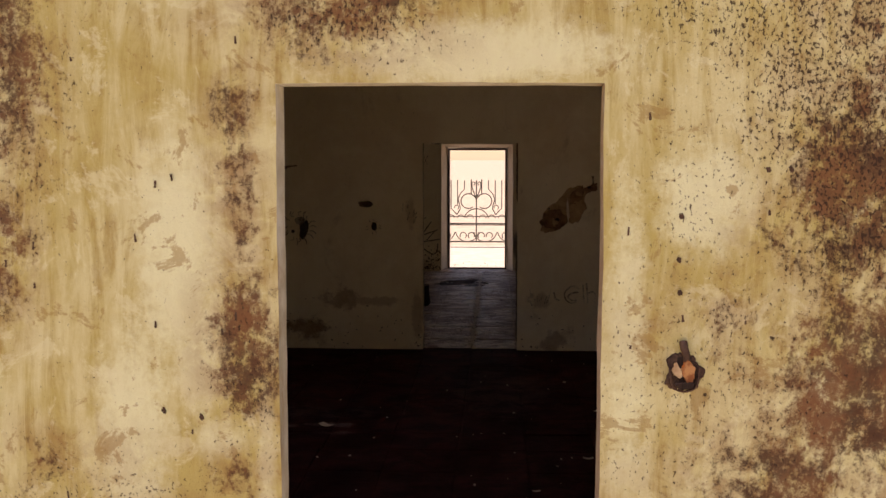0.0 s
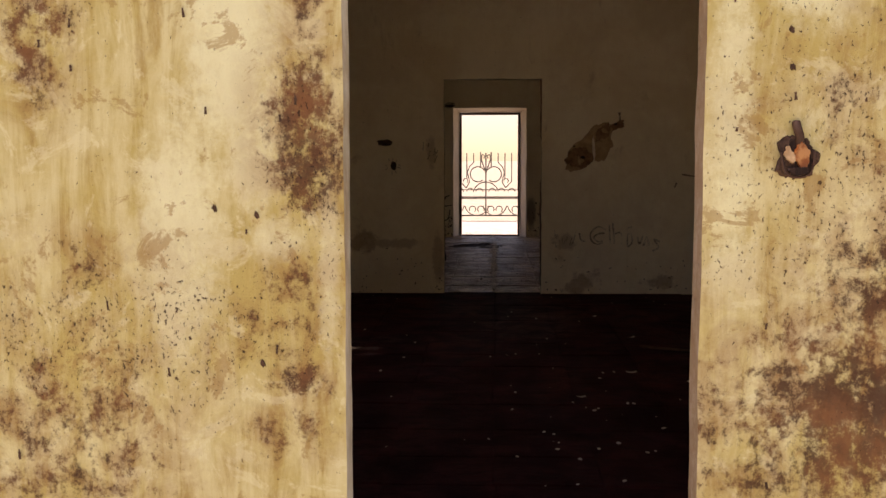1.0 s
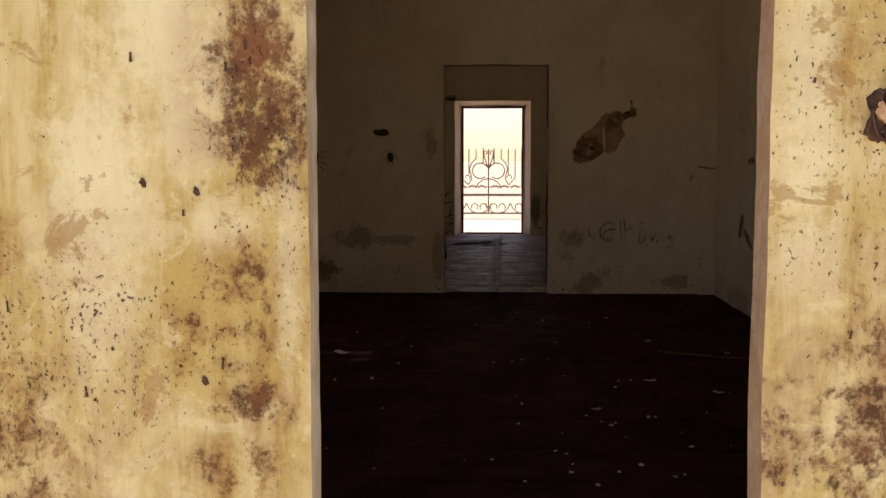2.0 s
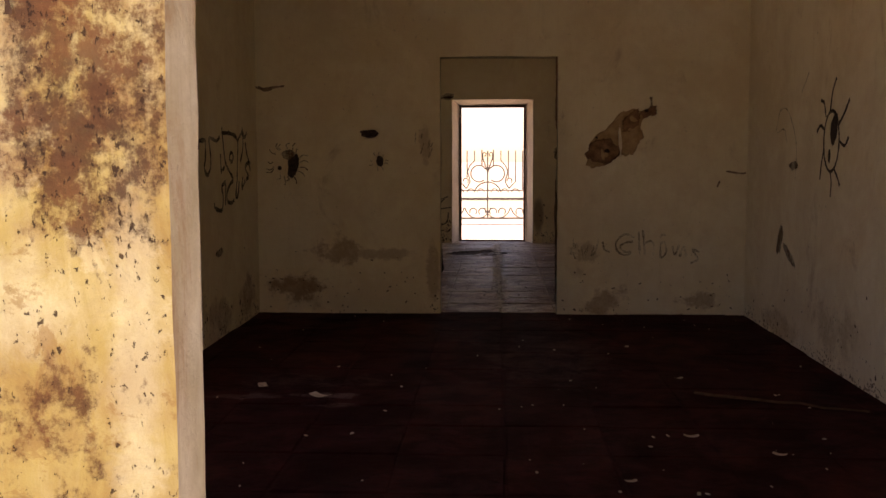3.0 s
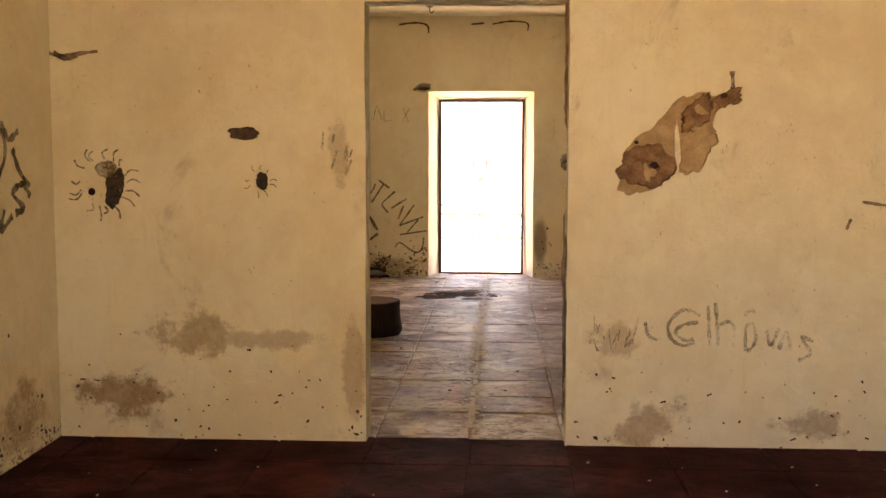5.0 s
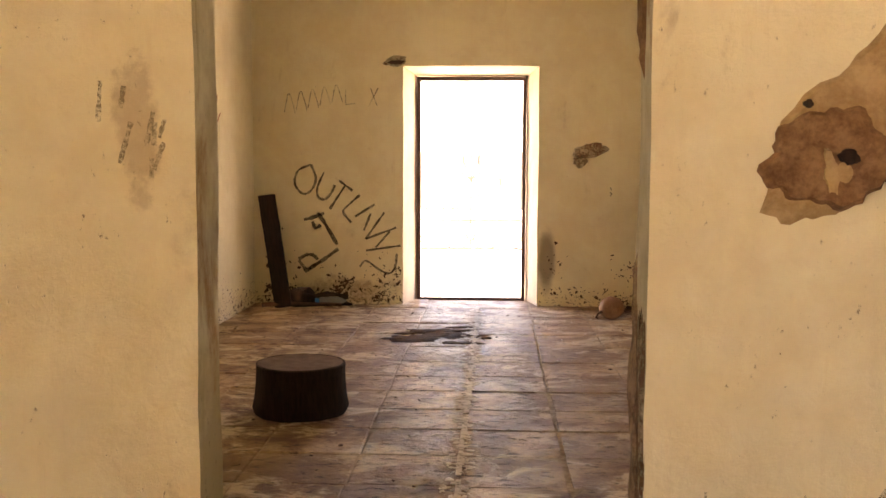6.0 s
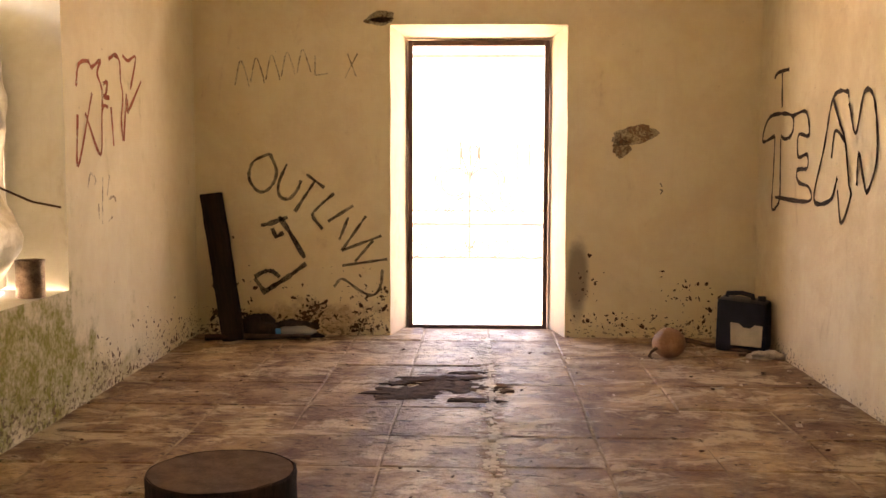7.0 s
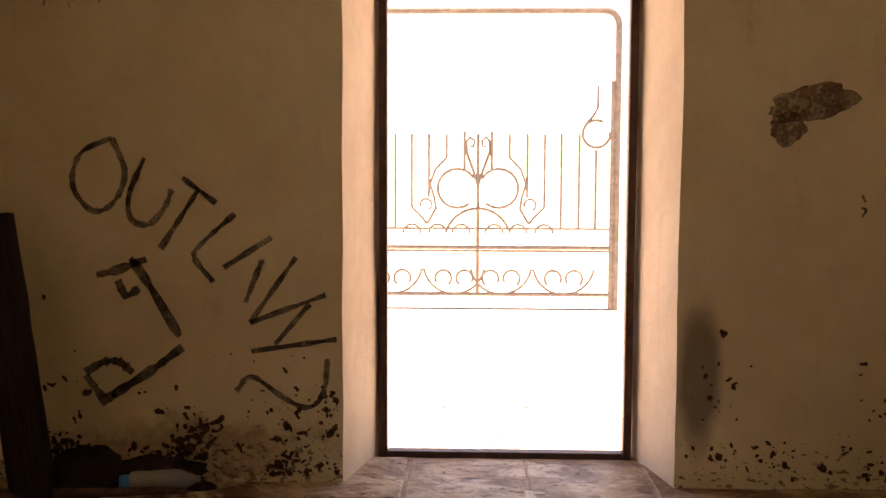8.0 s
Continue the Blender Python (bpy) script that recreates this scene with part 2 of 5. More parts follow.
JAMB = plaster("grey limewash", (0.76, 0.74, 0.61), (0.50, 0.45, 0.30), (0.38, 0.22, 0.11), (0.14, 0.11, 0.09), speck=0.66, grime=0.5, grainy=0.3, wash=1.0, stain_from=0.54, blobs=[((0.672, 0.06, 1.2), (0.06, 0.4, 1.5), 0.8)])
WHITEWASH = plaster("white limewash", (0.84, 0.83, 0.74), (0.72, 0.70, 0.58), (0.40, 0.30, 0.18), (0.2, 0.16, 0.12), speck=0.72, grime=0.3, grainy=0.3)
REVEAL = plaster("pinkish limewash", (0.62, 0.52, 0.40), (0.52, 0.42, 0.31), (0.36, 0.25, 0.17), (0.2, 0.14, 0.1), speck=0.72, grime=0.25)
CEIL = simple("limewashed ceiling", (0.72, 0.65, 0.47), (0.80, 0.73, 0.56), 4)


def stone(name, c1, c2, dirt, gloss, shine=0.2, dust_and_light=(), dust_light_tone=(0.2, 0.16, 0.14), pale=0.0):
    """Worn paving stone seen in place: mottled, pitted across the grain, with films of dirt that run over the joints."""
    m, n, l, b = shader(name, 0.5)
    b.inputs["Specular IOR Level"].default_value = shine
    where = n.new("ShaderNodeNewGeometry").outputs["Position"]
    mott = noise_tex(m, 4.5, 9, 0.7, coord=where, dist=0.5)
    fine = noise_tex(m, 40, 6, 0.7, coord=where)
    pit = noise_tex(m, 11, 7, 0.72, stretch=(1, 2.6, 1), coord=where, dist=0.4)
    film = noise_tex(m, 1.3, 7, 0.62, coord=where, dist=0.8)
    info = n.new("ShaderNodeObjectInfo").outputs["Random"]
    col = blend(m, ramp(m, maths(m, "ADD", maths(m, "MULTIPLY", mott, 0.75), maths(m, "MULTIPLY", fine, 0.25)), 0.36, 0.64), c1, c2)
    col = blend(m, maths(m, "MULTIPLY", ramp(m, film, 0.45, 0.65), 0.75), col, dirt)
    col = blend(m, maths(m, "MULTIPLY", info, 0.35), col, dirt)
    if pale:
        worn = noise_tex(m, 2.1, 9, 0.74, stretch=(1, 1.7, 1), coord=where, dist=0.6)
        col = blend(m, maths(m, "MULTIPLY", ramp(m, worn, 0.50, 0.60), pale), col, dust_light_tone)
    # pale patches: real dust and crust, plus painted pools of door light
    for c, sz, k in dust_and_light:
        col = blend(m, maths(m, "MULTIPLY", maths(m, "MULTIPLY", blob(m, c, sz, 0.95, 5.0, where), k), ramp(m, maths(m, "ADD", maths(m, "MULTIPLY", fine, 0.5), maths(m, "MULTIPLY", mott, 0.5)), 0.42, 0.56)), col, dust_light_tone)
    holes = ramp(m, pit, 0.57, 0.64)
    col = blend(m, maths(m, "MULTIPLY", holes, 0.85), col, (0.03, 0.016, 0.012))
    l.new(col, b.inputs["Base Color"])
    l.new(maths(m, "ADD", maths(m, "MULTIPLY", film, 0.5), maths(m, "ADD", maths(m, "MULTIPLY", fine, 0.3), gloss)), b.inputs["Roughness"])
    bump(m, b, maths(m, "SUBTRACT", maths(m, "ADD", mott, maths(m, "MULTIPLY", fine, 0.35)), holes), 1.0, 0.02)
    return m


# patches at (-0.1, 13.9) and (0.4, 5.6) paint light falling through the doorways
SLAB = stone("worn stone slab", (0.20, 0.100, 0.060), (0.66, 0.48, 0.28), (0.11, 0.046, 0.030), 0.10, 0.2, [((0.20, 7.55, 0), (0.42, 0.34, 1), 0.9), ((-0.1, 13.9, 0), (1.1, 0.6, 1), 0.5)], (0.74, 0.63, 0.44), 0.75)
# near-black red colour holds the near room's shade as well as its dirt
SHADED_SLAB = stone("dirty stone slab with shade", (0.034, 0.007, 0.008), (0.095, 0.028, 0.026), (0.020, 0.004, 0.0045), 0.40, 0.06, [((-1.33, 4.32, 0), (0.22, 0.07, 1), 0.6), ((-0.87, 4.37, 0), (0.18, 0.07, 1), 0.8), ((-0.82, 4.14, 0), (0.15, 0.05, 1), 0.6), ((-1.0, 4.7, 0), (0.5, 0.25, 1), 0.25), ((0.4, 5.6, 0), (0.5, 1.0, 1), 0.2)], (0.20, 0.15, 0.15))
SOIL = simple("dark bare soil", (0.06, 0.035, 0.025), (0.13, 0.08, 0.05), 14, 0.95, strength=0.8)
LIME = simple("pale lime", (0.66, 0.57, 0.44), (0.84, 0.76, 0.62), 22, 0.6)
MORTAR = simple("pale worn mortar", (0.20, 0.13, 0.08), (0.56, 0.44, 0.30), 5, 0.9)
EARTH = simple("dry earth", (0.50, 0.44, 0.32), (0.66, 0.60, 0.46), 2.5, 0.95)
PATIO = simple("pale cement", (0.62, 0.57, 0.46), (0.74, 0.70, 0.60), 3.0, 0.9)
IRON = simple("rusty dark iron", (0.06, 0.035, 0.025), (0.11, 0.06, 0.04), 30, 0.6, 0.4)


# ---- building helpers ----
def mesh_object(name, bm, material, parent=None, label="", smooth=None):
    me = bpy.data.meshes.new(name)
    bm.normal_update()
    bm.to_mesh(me)
    bm.free()
    for mt in material if isinstance(material, (list, tuple)) else [material]:
        me.materials.append(mt)
    if smooth is not None:
        me.shade_smooth()
        me.set_sharp_from_angle(angle=radians(smooth))
    ob = new(name, me)
    if parent is not None:
        ob.parent = parent
    if label:
        tagged(ob, label)
    return ob


def part(name, bm, material, parent, label="", smooth=None):
    return mesh_object(name, bm, material, parent, label, smooth)


def box(bm, x0, x1, y0, y1, z0, z1, m=None, bevel=0.0):
    r = bmesh.ops.create_cube(bm, size=1)["verts"]
    mat = Matrix.LocRotScale(((x0 + x1) / 2, (y0 + y1) / 2, (z0 + z1) / 2), None, (x1 - x0, y1 - y0, z1 - z0))
    bmesh.ops.transform(bm, matrix=(m or Matrix()) @ mat, verts=r)
    if bevel:
        bmesh.ops.bevel(bm, geom=list({e for v in r for e in v.link_edges}), offset=bevel, segments=2, affect="EDGES", profile=0.6)
    return r


def tube(bm, pts, r, sides=6, closed=False):
    """A round bar along a line of points."""
    pts = [Vector(p) for p in pts]
    rings = []
    n = len(pts)
    for i, p in enumerate(pts):
        a = pts[(i - 1) % n] if (closed or i) else p
        c = pts[(i + 1) % n] if (closed or i < n - 1) else p
        d = (c - a).normalized()
        u = d.orthogonal().normalized() if not rings else (last_u - d * last_u.dot(d)).normalized()
        last_u = u
        w = d.cross(u)
        rr = r[i] if isinstance(r, (list, tuple)) else r
        rings.append([bm.verts.new(p + (u * math.cos(k * 2 * math.pi / sides) + w * math.sin(k * 2 * math.pi / sides)) * rr) for k in range(sides)])
    for i in range(n if closed else n - 1):
        a, c = rings[i], rings[(i + 1) % n]
        for k in range(sides):
            bm.faces.new((a[k], a[(k + 1) % sides], c[(k + 1) % sides], c[k]))
    if not closed:
        bm.faces.new(rings[0][::-1])
        bm.faces.new(rings[-1])


def wall(name, along, near, far, u0, u1, z0, z1, openings, material, label, step=0.12, wobble=0.006, seed=0.0, splay=0.0):
    """A thick wall along "x" or "y" between the planes near and far, with openings (u0, u1, z0, z1) right through it and uneven plaster."""
    def lines(a, b, cuts):
        xs = sorted({a, b, *[c for c in cuts if a < c < b]})
        out = []
        for p, q in zip(xs, xs[1:]):
            k = max(1, round((q - p) / step))
            out += [p + (q - p) * i / k for i in range(k)]
        return out + [b]
    us = lines(u0, u1, [c for o in openings for c in o[:2]])
    zs = lines(z0, z1, [c for o in openings for c in o[2:]])
    depth = max(1, round(abs(far - near) / step))
    ds = [near + (far - near) * i / depth for i in range(depth + 1)]
    def solid(i, k):
        if not (0 <= i < len(us) - 1 and 0 <= k < len(zs) - 1):
            return False
        u, z = (us[i] + us[i + 1]) / 2, (zs[k] + zs[k + 1]) / 2
        return not any(o[0] < u < o[1] and o[2] < z < o[3] for o in openings)
    bm = bmesh.new()
    made = {}
    def vert(i, d, k):
        key = (i, d, k)
        if key not in made:
            p = Vector((us[i], ds[d], zs[k])) if along == "x" else Vector((ds[d], us[i], zs[k]))
            if splay and d:
                for o in openings:
                    inner = splay * d / (len(ds) - 1)
                    p.x += inner if abs(us[i] - o[0]) < 1e-6 else -inner if abs(us[i] - o[1]) < 1e-6 else 0
                    p.z -= 0.6 * inner if abs(zs[k] - o[3]) < 1e-6 and o[0] - 1e-6 <= us[i] <= o[1] + 1e-6 else 0
            if 0 < i < len(us) - 1 and 0 < k < len(zs) - 1:
                q = p * 2.3 + Vector((seed, seed, seed))
                w = (noise.noise_vector(q) + noise.noise_vector(q * 4.1) * 0.5) * wobble
                p = p + (Vector((w.x, w.y * 0.3, w.z)) if along == "x" else Vector((w.x * 0.3, w.y, w.z)))
            made[key] = bm.verts.new(p)
        return made[key]
    last = len(ds) - 1
    for i in range(len(us) - 1):
        for k in range(len(zs) - 1):
            if not solid(i, k):
                continue
            for d in (0, last):
                bm.faces.new([vert(i, d, k), vert(i + 1, d, k), vert(i + 1, d, k + 1), vert(i, d, k + 1)])
            for di, dk, a, c in ((-1, 0, (i, k), (i, k + 1)), (1, 0, (i + 1, k), (i + 1, k + 1)), (0, -1, (i, k), (i + 1, k)), (0, 1, (i, k + 1), (i + 1, k + 1))):
                if not solid(i + di, k + dk):
                    for d in range(last):
                        f = bm.faces.new([vert(a[0], d, a[1]), vert(c[0], d, c[1]), vert(c[0], d + 1, c[1]), vert(a[0], d + 1, a[1])])
                        f.material_index = 1 if isinstance(material, tuple) and 0 <= i + di < len(us) - 1 and 0 <= k + dk < len(zs) - 1 else 0
    bmesh.ops.recalc_face_normals(bm, faces=bm.faces)
    ob = mesh_object(name, bm, material, smooth=50)
    return tagged(ob, label, "wall", kind="structure")


# ---- the shell: two rooms in a row, doorways in line ----
FRONT_Y, FRONT_T = 0.0, 0.115
MID_Y, MID_T = 7.364, 0.18
BACK_Y, BACK_T = 14.585, 0.46
LEFT_1, RIGHT_1, LEFT_2, RIGHT_2 = -1.94, 2.12, -1.995, 1.98
HIGH = 3.07
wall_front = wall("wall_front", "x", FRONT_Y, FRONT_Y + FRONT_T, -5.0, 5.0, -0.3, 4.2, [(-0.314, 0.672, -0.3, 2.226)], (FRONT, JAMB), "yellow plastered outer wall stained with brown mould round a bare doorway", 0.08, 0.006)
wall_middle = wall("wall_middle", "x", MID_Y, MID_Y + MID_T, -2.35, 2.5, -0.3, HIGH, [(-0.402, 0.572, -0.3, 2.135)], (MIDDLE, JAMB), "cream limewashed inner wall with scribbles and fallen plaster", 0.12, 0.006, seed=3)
wall_back = wall("wall_back", "x", BACK_Y, BACK_Y + BACK_T, -2.6, 2.6, -0.3, HIGH, [(-0.6, 0.643, -0.3, 2.2)], (BACK, REVEAL), "cream limewashed end wall flaking at its foot, marked with charcoal letters", 0.12, seed=5, splay=0.105)
wall_left = wall("wall_left", "y", LEFT_1, LEFT_1 - 0.5, FRONT_Y + FRONT_T, MID_Y, -0.3, HIGH, [(2.90, 4.78, 0.615, 2.75)], (INNER, WHITEWASH), "cream limewashed side wall with a barred window", 0.12, seed=7)
wall_left_far = wall("wall_left_far", "y", LEFT_2, LEFT_2 - 0.45, MID_Y + MID_T, BACK_Y, -0.3, HIGH, [(10.4, 12.30, 0.61, 2.25)], (GREEN, WHITEWASH), "limewashed side wall green with damp under its window", 0.12, seed=9)
wall_right = wall("wall_right", "y", RIGHT_1, 2.6, FRONT_Y + FRONT_T, MID_Y, -0.3, HIGH, [], INNER, "cream limewashed side wall with a black drawing", 0.14, seed=11)
wall_right_far = wall("wall_right_far", "y", RIGHT_2, 2.6, MID_Y + MID_T, BACK_Y, -0.3, HIGH, [], INNER, "cream limewashed side wall with large outlined letters", 0.14, seed=13)
bm = bmesh.new()
box(bm, -2.6, 2.6, FRONT_Y + FRONT_T, BACK_Y + BACK_T, HIGH, HIGH + 0.25)
tagged(mesh_object("ceiling", bm, CEIL), "pale limewashed flat ceiling over both rooms", "ceiling", kind="structure")
bm = bmesh.new()
bmesh.ops.create_grid(bm, x_segments=40, y_segments=40, size=400)
bmesh.ops.translate(bm, vec=(0, 0, -0.045), verts=bm.verts)
tagged(mesh_object("ground", bm, EARTH), "pale dry earth round the building", "ground", kind="structure")

# ---- more materials ----
def rubbed(name, c1, c2, a, b, scale=55):
    """Charcoal or chalk that has caught only part of the rough plaster."""
    m = simple(name, c1, c2, 40, 0.95)
    n, l = m.node_tree.nodes, m.node_tree.links
    caught = ramp(m, maths(m, "ADD", maths(m, "MULTIPLY", noise_tex(m, scale, 6, 0.7), 0.55), maths(m, "MULTIPLY", noise_tex(m, 9, 5, 0.65), 0.45)), a, b)
    clear, both = n.new("ShaderNodeBsdfTransparent"), n.new("ShaderNodeMixShader")
    l.new(caught, both.inputs[0])
    l.new(clear.outputs[0], both.inputs[1]), l.new(n["Principled BSDF"].outputs[0], both.inputs[2])
    l.new(both.outputs[0], n["Material Output"].inputs["Surface"])
    return m


CHARCOAL = rubbed("charcoal line", (0.03, 0.022, 0.018), (0.09, 0.06, 0.045), 0.28, 0.46, 110)
SMUDGE = rubbed("rubbed charcoal line", (0.05, 0.03, 0.022), (0.11, 0.068, 0.048), 0.22, 0.64, 150)
FAINT = rubbed("faint charcoal line", (0.26, 0.19, 0.12), (0.46, 0.36, 0.24), 0.40, 0.66, 120)
DIRT = rubbed("brown smear", (0.16, 0.09, 0.055), (0.30, 0.19, 0.12), 0.24, 0.70, 60)
FLAKED = simple("dark bared plaster", (0.045, 0.022, 0.014), (0.15, 0.085, 0.05), 30, 0.95)
BREAK = simple("dark broken masonry", (0.025, 0.013, 0.010), (0.12, 0.070, 0.045), 18, 0.95, strength=0.9)
RED_PAINT = rubbed("faded red paint", (0.30, 0.06, 0.04), (0.46, 0.16, 0.10), 0.36, 0.52)
ADOBE = simple("bare adobe", (0.15, 0.075, 0.04), (0.34, 0.20, 0.11), 14, 0.95, strength=0.8)
PALE_ADOBE = simple("pale undercoat", (0.36, 0.23, 0.12), (0.52, 0.37, 0.21), 14, 0.95, strength=0.8)
RUBBLE = simple("broken masonry", (0.14, 0.085, 0.055), (0.38, 0.28, 0.19), 16, 0.95, strength=0.8)
WOOD = simple("charred timber", (0.014, 0.007, 0.005), (0.04, 0.02, 0.013), 9, 0.8, stretch=(5, 5, 0.6), strength=0.6)
DOOR_STEEL = simple("brown painted steel", (0.045, 0.022, 0.015), (0.085, 0.042, 0.028), 14, 0.5, 0.2)
STUMP_SIDE = simple("dark bark", (0.018, 0.009, 0.006), (0.05, 0.026, 0.017), 12, 0.9, stretch=(4, 4, 0.7), strength=0.8)
STUMP_TOP = simple("weathered sawn wood", (0.10, 0.062, 0.042), (0.19, 0.125, 0.09), 14, 0.85)
BLUE_PLASTIC = simple("dark blue plastic", (0.007, 0.009, 0.026), (0.014, 0.016, 0.042), 10, 0.4, strength=0.1)
PAPER = simple("torn white label", (0.62, 0.60, 0.55), (0.75, 0.72, 0.66), 12, 0.8, strength=0.1)
GOURD = simple("orange brown rind", (0.28, 0.14, 0.075), (0.42, 0.25, 0.15), 9, 0.6)
TIN = simple("rusty tin", (0.10, 0.065, 0.045), (0.30, 0.22, 0.16), 20, 0.4, 0.8)
LITTER = simple("pale litter", (0.45, 0.38, 0.30), (0.75, 0.68, 0.58), 25, 0.8, vary=0.5)
STICK = simple("dry dark stick", (0.06, 0.035, 0.02), (0.14, 0.08, 0.05), 20, 0.9)
PAINTED_IRON = simple("pale weathered iron", (0.085, 0.072, 0.06), (0.16, 0.14, 0.12), 20, 0.6, 0.3)
RUIN = plaster("sunlit ruined plaster", (0.62, 0.52, 0.32), (0.5, 0.38, 0.2), (0.25, 0.14, 0.07), (0.1, 0.07, 0.05), speck=0.62)
AMBER, _n, _l, _b = shader("amber residue", 0.35)
_l.new(blend(AMBER, ramp(AMBER, noise_tex(AMBER, 30, 4), 0.4, 0.6), (0.26, 0.075, 0.018), (0.50, 0.24, 0.09)), _b.inputs["Base Color"])
SHEET, _n, _l, _b = shader("dusty plastic sheet", 0.3)
_tone = blend(SHEET, ramp(SHEET, noise_tex(SHEET, 5, 6), 0.35, 0.65), (0.46, 0.42, 0.33), (0.76, 0.73, 0.64))
_l.new(_tone, _b.inputs["Base Color"])
bump(SHEET, _b, noise_tex(SHEET, 18, 5, dist=1.5), 0.5, 0.02)
_trans, _mix = _n.new("ShaderNodeBsdfTranslucent"), _n.new("ShaderNodeMixShader")
_l.new(_tone, _trans.inputs["Color"])
_mix.inputs[0].default_value = 0.32
_l.new(_b.outputs[0], _mix.inputs[1]), _l.new(_trans.outputs[0], _mix.inputs[2])
_l.new(_mix.outputs[0], _n["Material Output"].inputs["Surface"])
BOTTLE, _n, _l, _b = shader("cloudy bottle plastic", 0.2)
_b.inputs["Base Color"].default_value, _b.inputs["Transmission Weight"].default_value, _b.inputs["IOR"].default_value = (0.75, 0.8, 0.85, 1), 0.7, 1.3
CAP = simple("blue cap", (0.02, 0.16, 0.42), (0.04, 0.24, 0.55), 20, 0.4)


# ---- marks on walls ----
def plane_point(face, at, u, v, lift):
    """A point of a wall's face: face is "-y" (u along x), "+x" or "-x" (u along y)."""
    if face == "-y":
        return Vector((u, at - lift, v))
    return Vector((at + lift, u, v)) if face == "+x" else Vector((at - lift, u, v))


def smooth_line(pts, n=6):
    """Points along a smooth line through pts."""
    p = [Vector(q) for q in pts]
    if len(p) < 3:
        return [p[0].lerp(p[-1], i / n) for i in range(n + 1)]
    e = [p[0] * 2 - p[1], *p, p[-1] * 2 - p[-2]]
    out = []
    for i in range(1, len(e) - 2):
        a, b, c, d = e[i - 1:i + 3]
        for k in range(n):
            t = k / n
            out.append(0.5 * (2 * b + (c - a) * t + (2 * a - 5 * b + 4 * c - d) * t * t + (3 * b - a - 3 * c + d) * t * t * t))
    return out + [p[-1]]


def drawn(name, parent, face, at, lines, width, material, label, origin=(0, 0), scale=(1, 1), turn=0.0, bm=None, lift=0.005, seed=1):
    """Hand-drawn lines on a wall, rough at the edge; lines are lists of (u, v). With bm given, adds to it alone."""
    own = bm is None
    bm = bm or bmesh.new()
    rnd = random.Random(seed)
    ct, st = math.cos(radians(turn)), math.sin(radians(turn))
    for line in lines:
        pts = smooth_line(line)
        pts = [Vector((origin[0] + ct * p.x * scale[0] - st * p.y * scale[1], origin[1] + st * p.x * scale[0] + ct * p.y * scale[1])) for p in pts]
        before = None
        for i, p in enumerate(pts):
            d = (pts[min(i + 1, len(pts) - 1)] - pts[max(i - 1, 0)])
            d = d.normalized() if d.length > 1e-9 else Vector((1, 0))
            w = width * rnd.uniform(0.55, 1.15) / 2
            side = Vector((-d.y, d.x)) * w
            pair = [bm.verts.new(plane_point(face, at, *(p + side), lift)), bm.verts.new(plane_point(face, at, *(p - side), lift))]
            if before:
                bm.faces.new((before[0], before[1], pair[1], pair[0]))
            before = pair
    return part(name, bm, material, parent, label) if own else bm


def ragged_patch(name, parent, face, at, centre, long, short, turn, material, label, seed=1, lump=0.012, rough=0.3):
    """A lumpy patch with a ragged outline where plaster has gone or dirt sticks."""
    bm = bmesh.new()
    rings, sides = 9, 56
    ct, st = math.cos(radians(turn)), math.sin(radians(turn))
    grid = []
    for r in range(rings + 1):
        row = []
        for k in range(sides):
            a = 2 * math.pi * k / sides
            edge = 1 + rough * (noise.noise((math.cos(a) * 1.6, math.sin(a) * 1.6, seed * 7.3)) + 0.5 * noise.noise((math.cos(a) * 5, math.sin(a) * 5, seed * 3.1)))
            f = r / rings * edge
            u, v = long * f * math.cos(a), short * f * math.sin(a)
            u, v = centre[0] + u * ct - v * st, centre[1] + u * st + v * ct
            h = 0.003 + (lump * max(0.0, 0.6 + noise.noise((u * 14, v * 14, seed))) if r < rings else -0.004)
            row.append(bm.verts.new(plane_point(face, at, u, v, h)))
        grid.append(row)
    for r in range(1, rings):
        for k in range(sides):
            bm.faces.new((grid[r][k], grid[r][(k + 1) % sides], grid[r + 1][(k + 1) % sides], grid[r + 1][k]))
    bm.faces.new(grid[1])
    for v in grid[0]:
        bm.verts.remove(v)
    bmesh.ops.recalc_face_normals(bm, faces=bm.faces)
    return part(name, bm, material, parent, label, smooth=40)


# the word OUTLAWZ, falling in an arc beside the door, in units of about 2 mm from the door's left edge and the floor
SPELT = dict(origin=(-0.6 - 832 * 0.002007, 693 * 0.002007), scale=(0.002007, -0.002007))
drawn("charcoal_letters", wall_back, "-y", BACK_Y, [
    [(405, 45), (345, 75), (330, 135), (365, 180), (405, 165), (428, 110), (405, 45)], [(465, 82), (435, 150), (438, 195), (470, 205), (500, 175), (515, 140)],
    [(535, 118), (597, 165)], [(565, 140), (492, 250)], [(632, 185), (575, 235), (555, 265), (590, 312)], [(700, 228), (610, 285)], [(682, 270), (650, 350)],
    [(745, 265), (658, 388)], [(658, 388), (800, 335)], [(770, 352), (705, 428)], [(660, 442), (820, 418)], [(630, 518), (660, 490), (720, 530), (765, 548), (795, 520), (803, 455)]],
      0.023, SMUDGE, "charcoal capital letters falling in an arc", seed=3, **SPELT)
drawn("charcoal_sign", wall_back, "-y", BACK_Y, [[(370, 300), (405, 292), (465, 270)], [(435, 268), (470, 320), (525, 415)], [(530, 435), (470, 480), (385, 535)], [(345, 485), (380, 465), (410, 465), (435, 485)], [(410, 310), (425, 338), (450, 325)], [(345, 490), (385, 545)]],
      0.036, SMUDGE, "thick charcoal angular sign", seed=4, **SPELT)
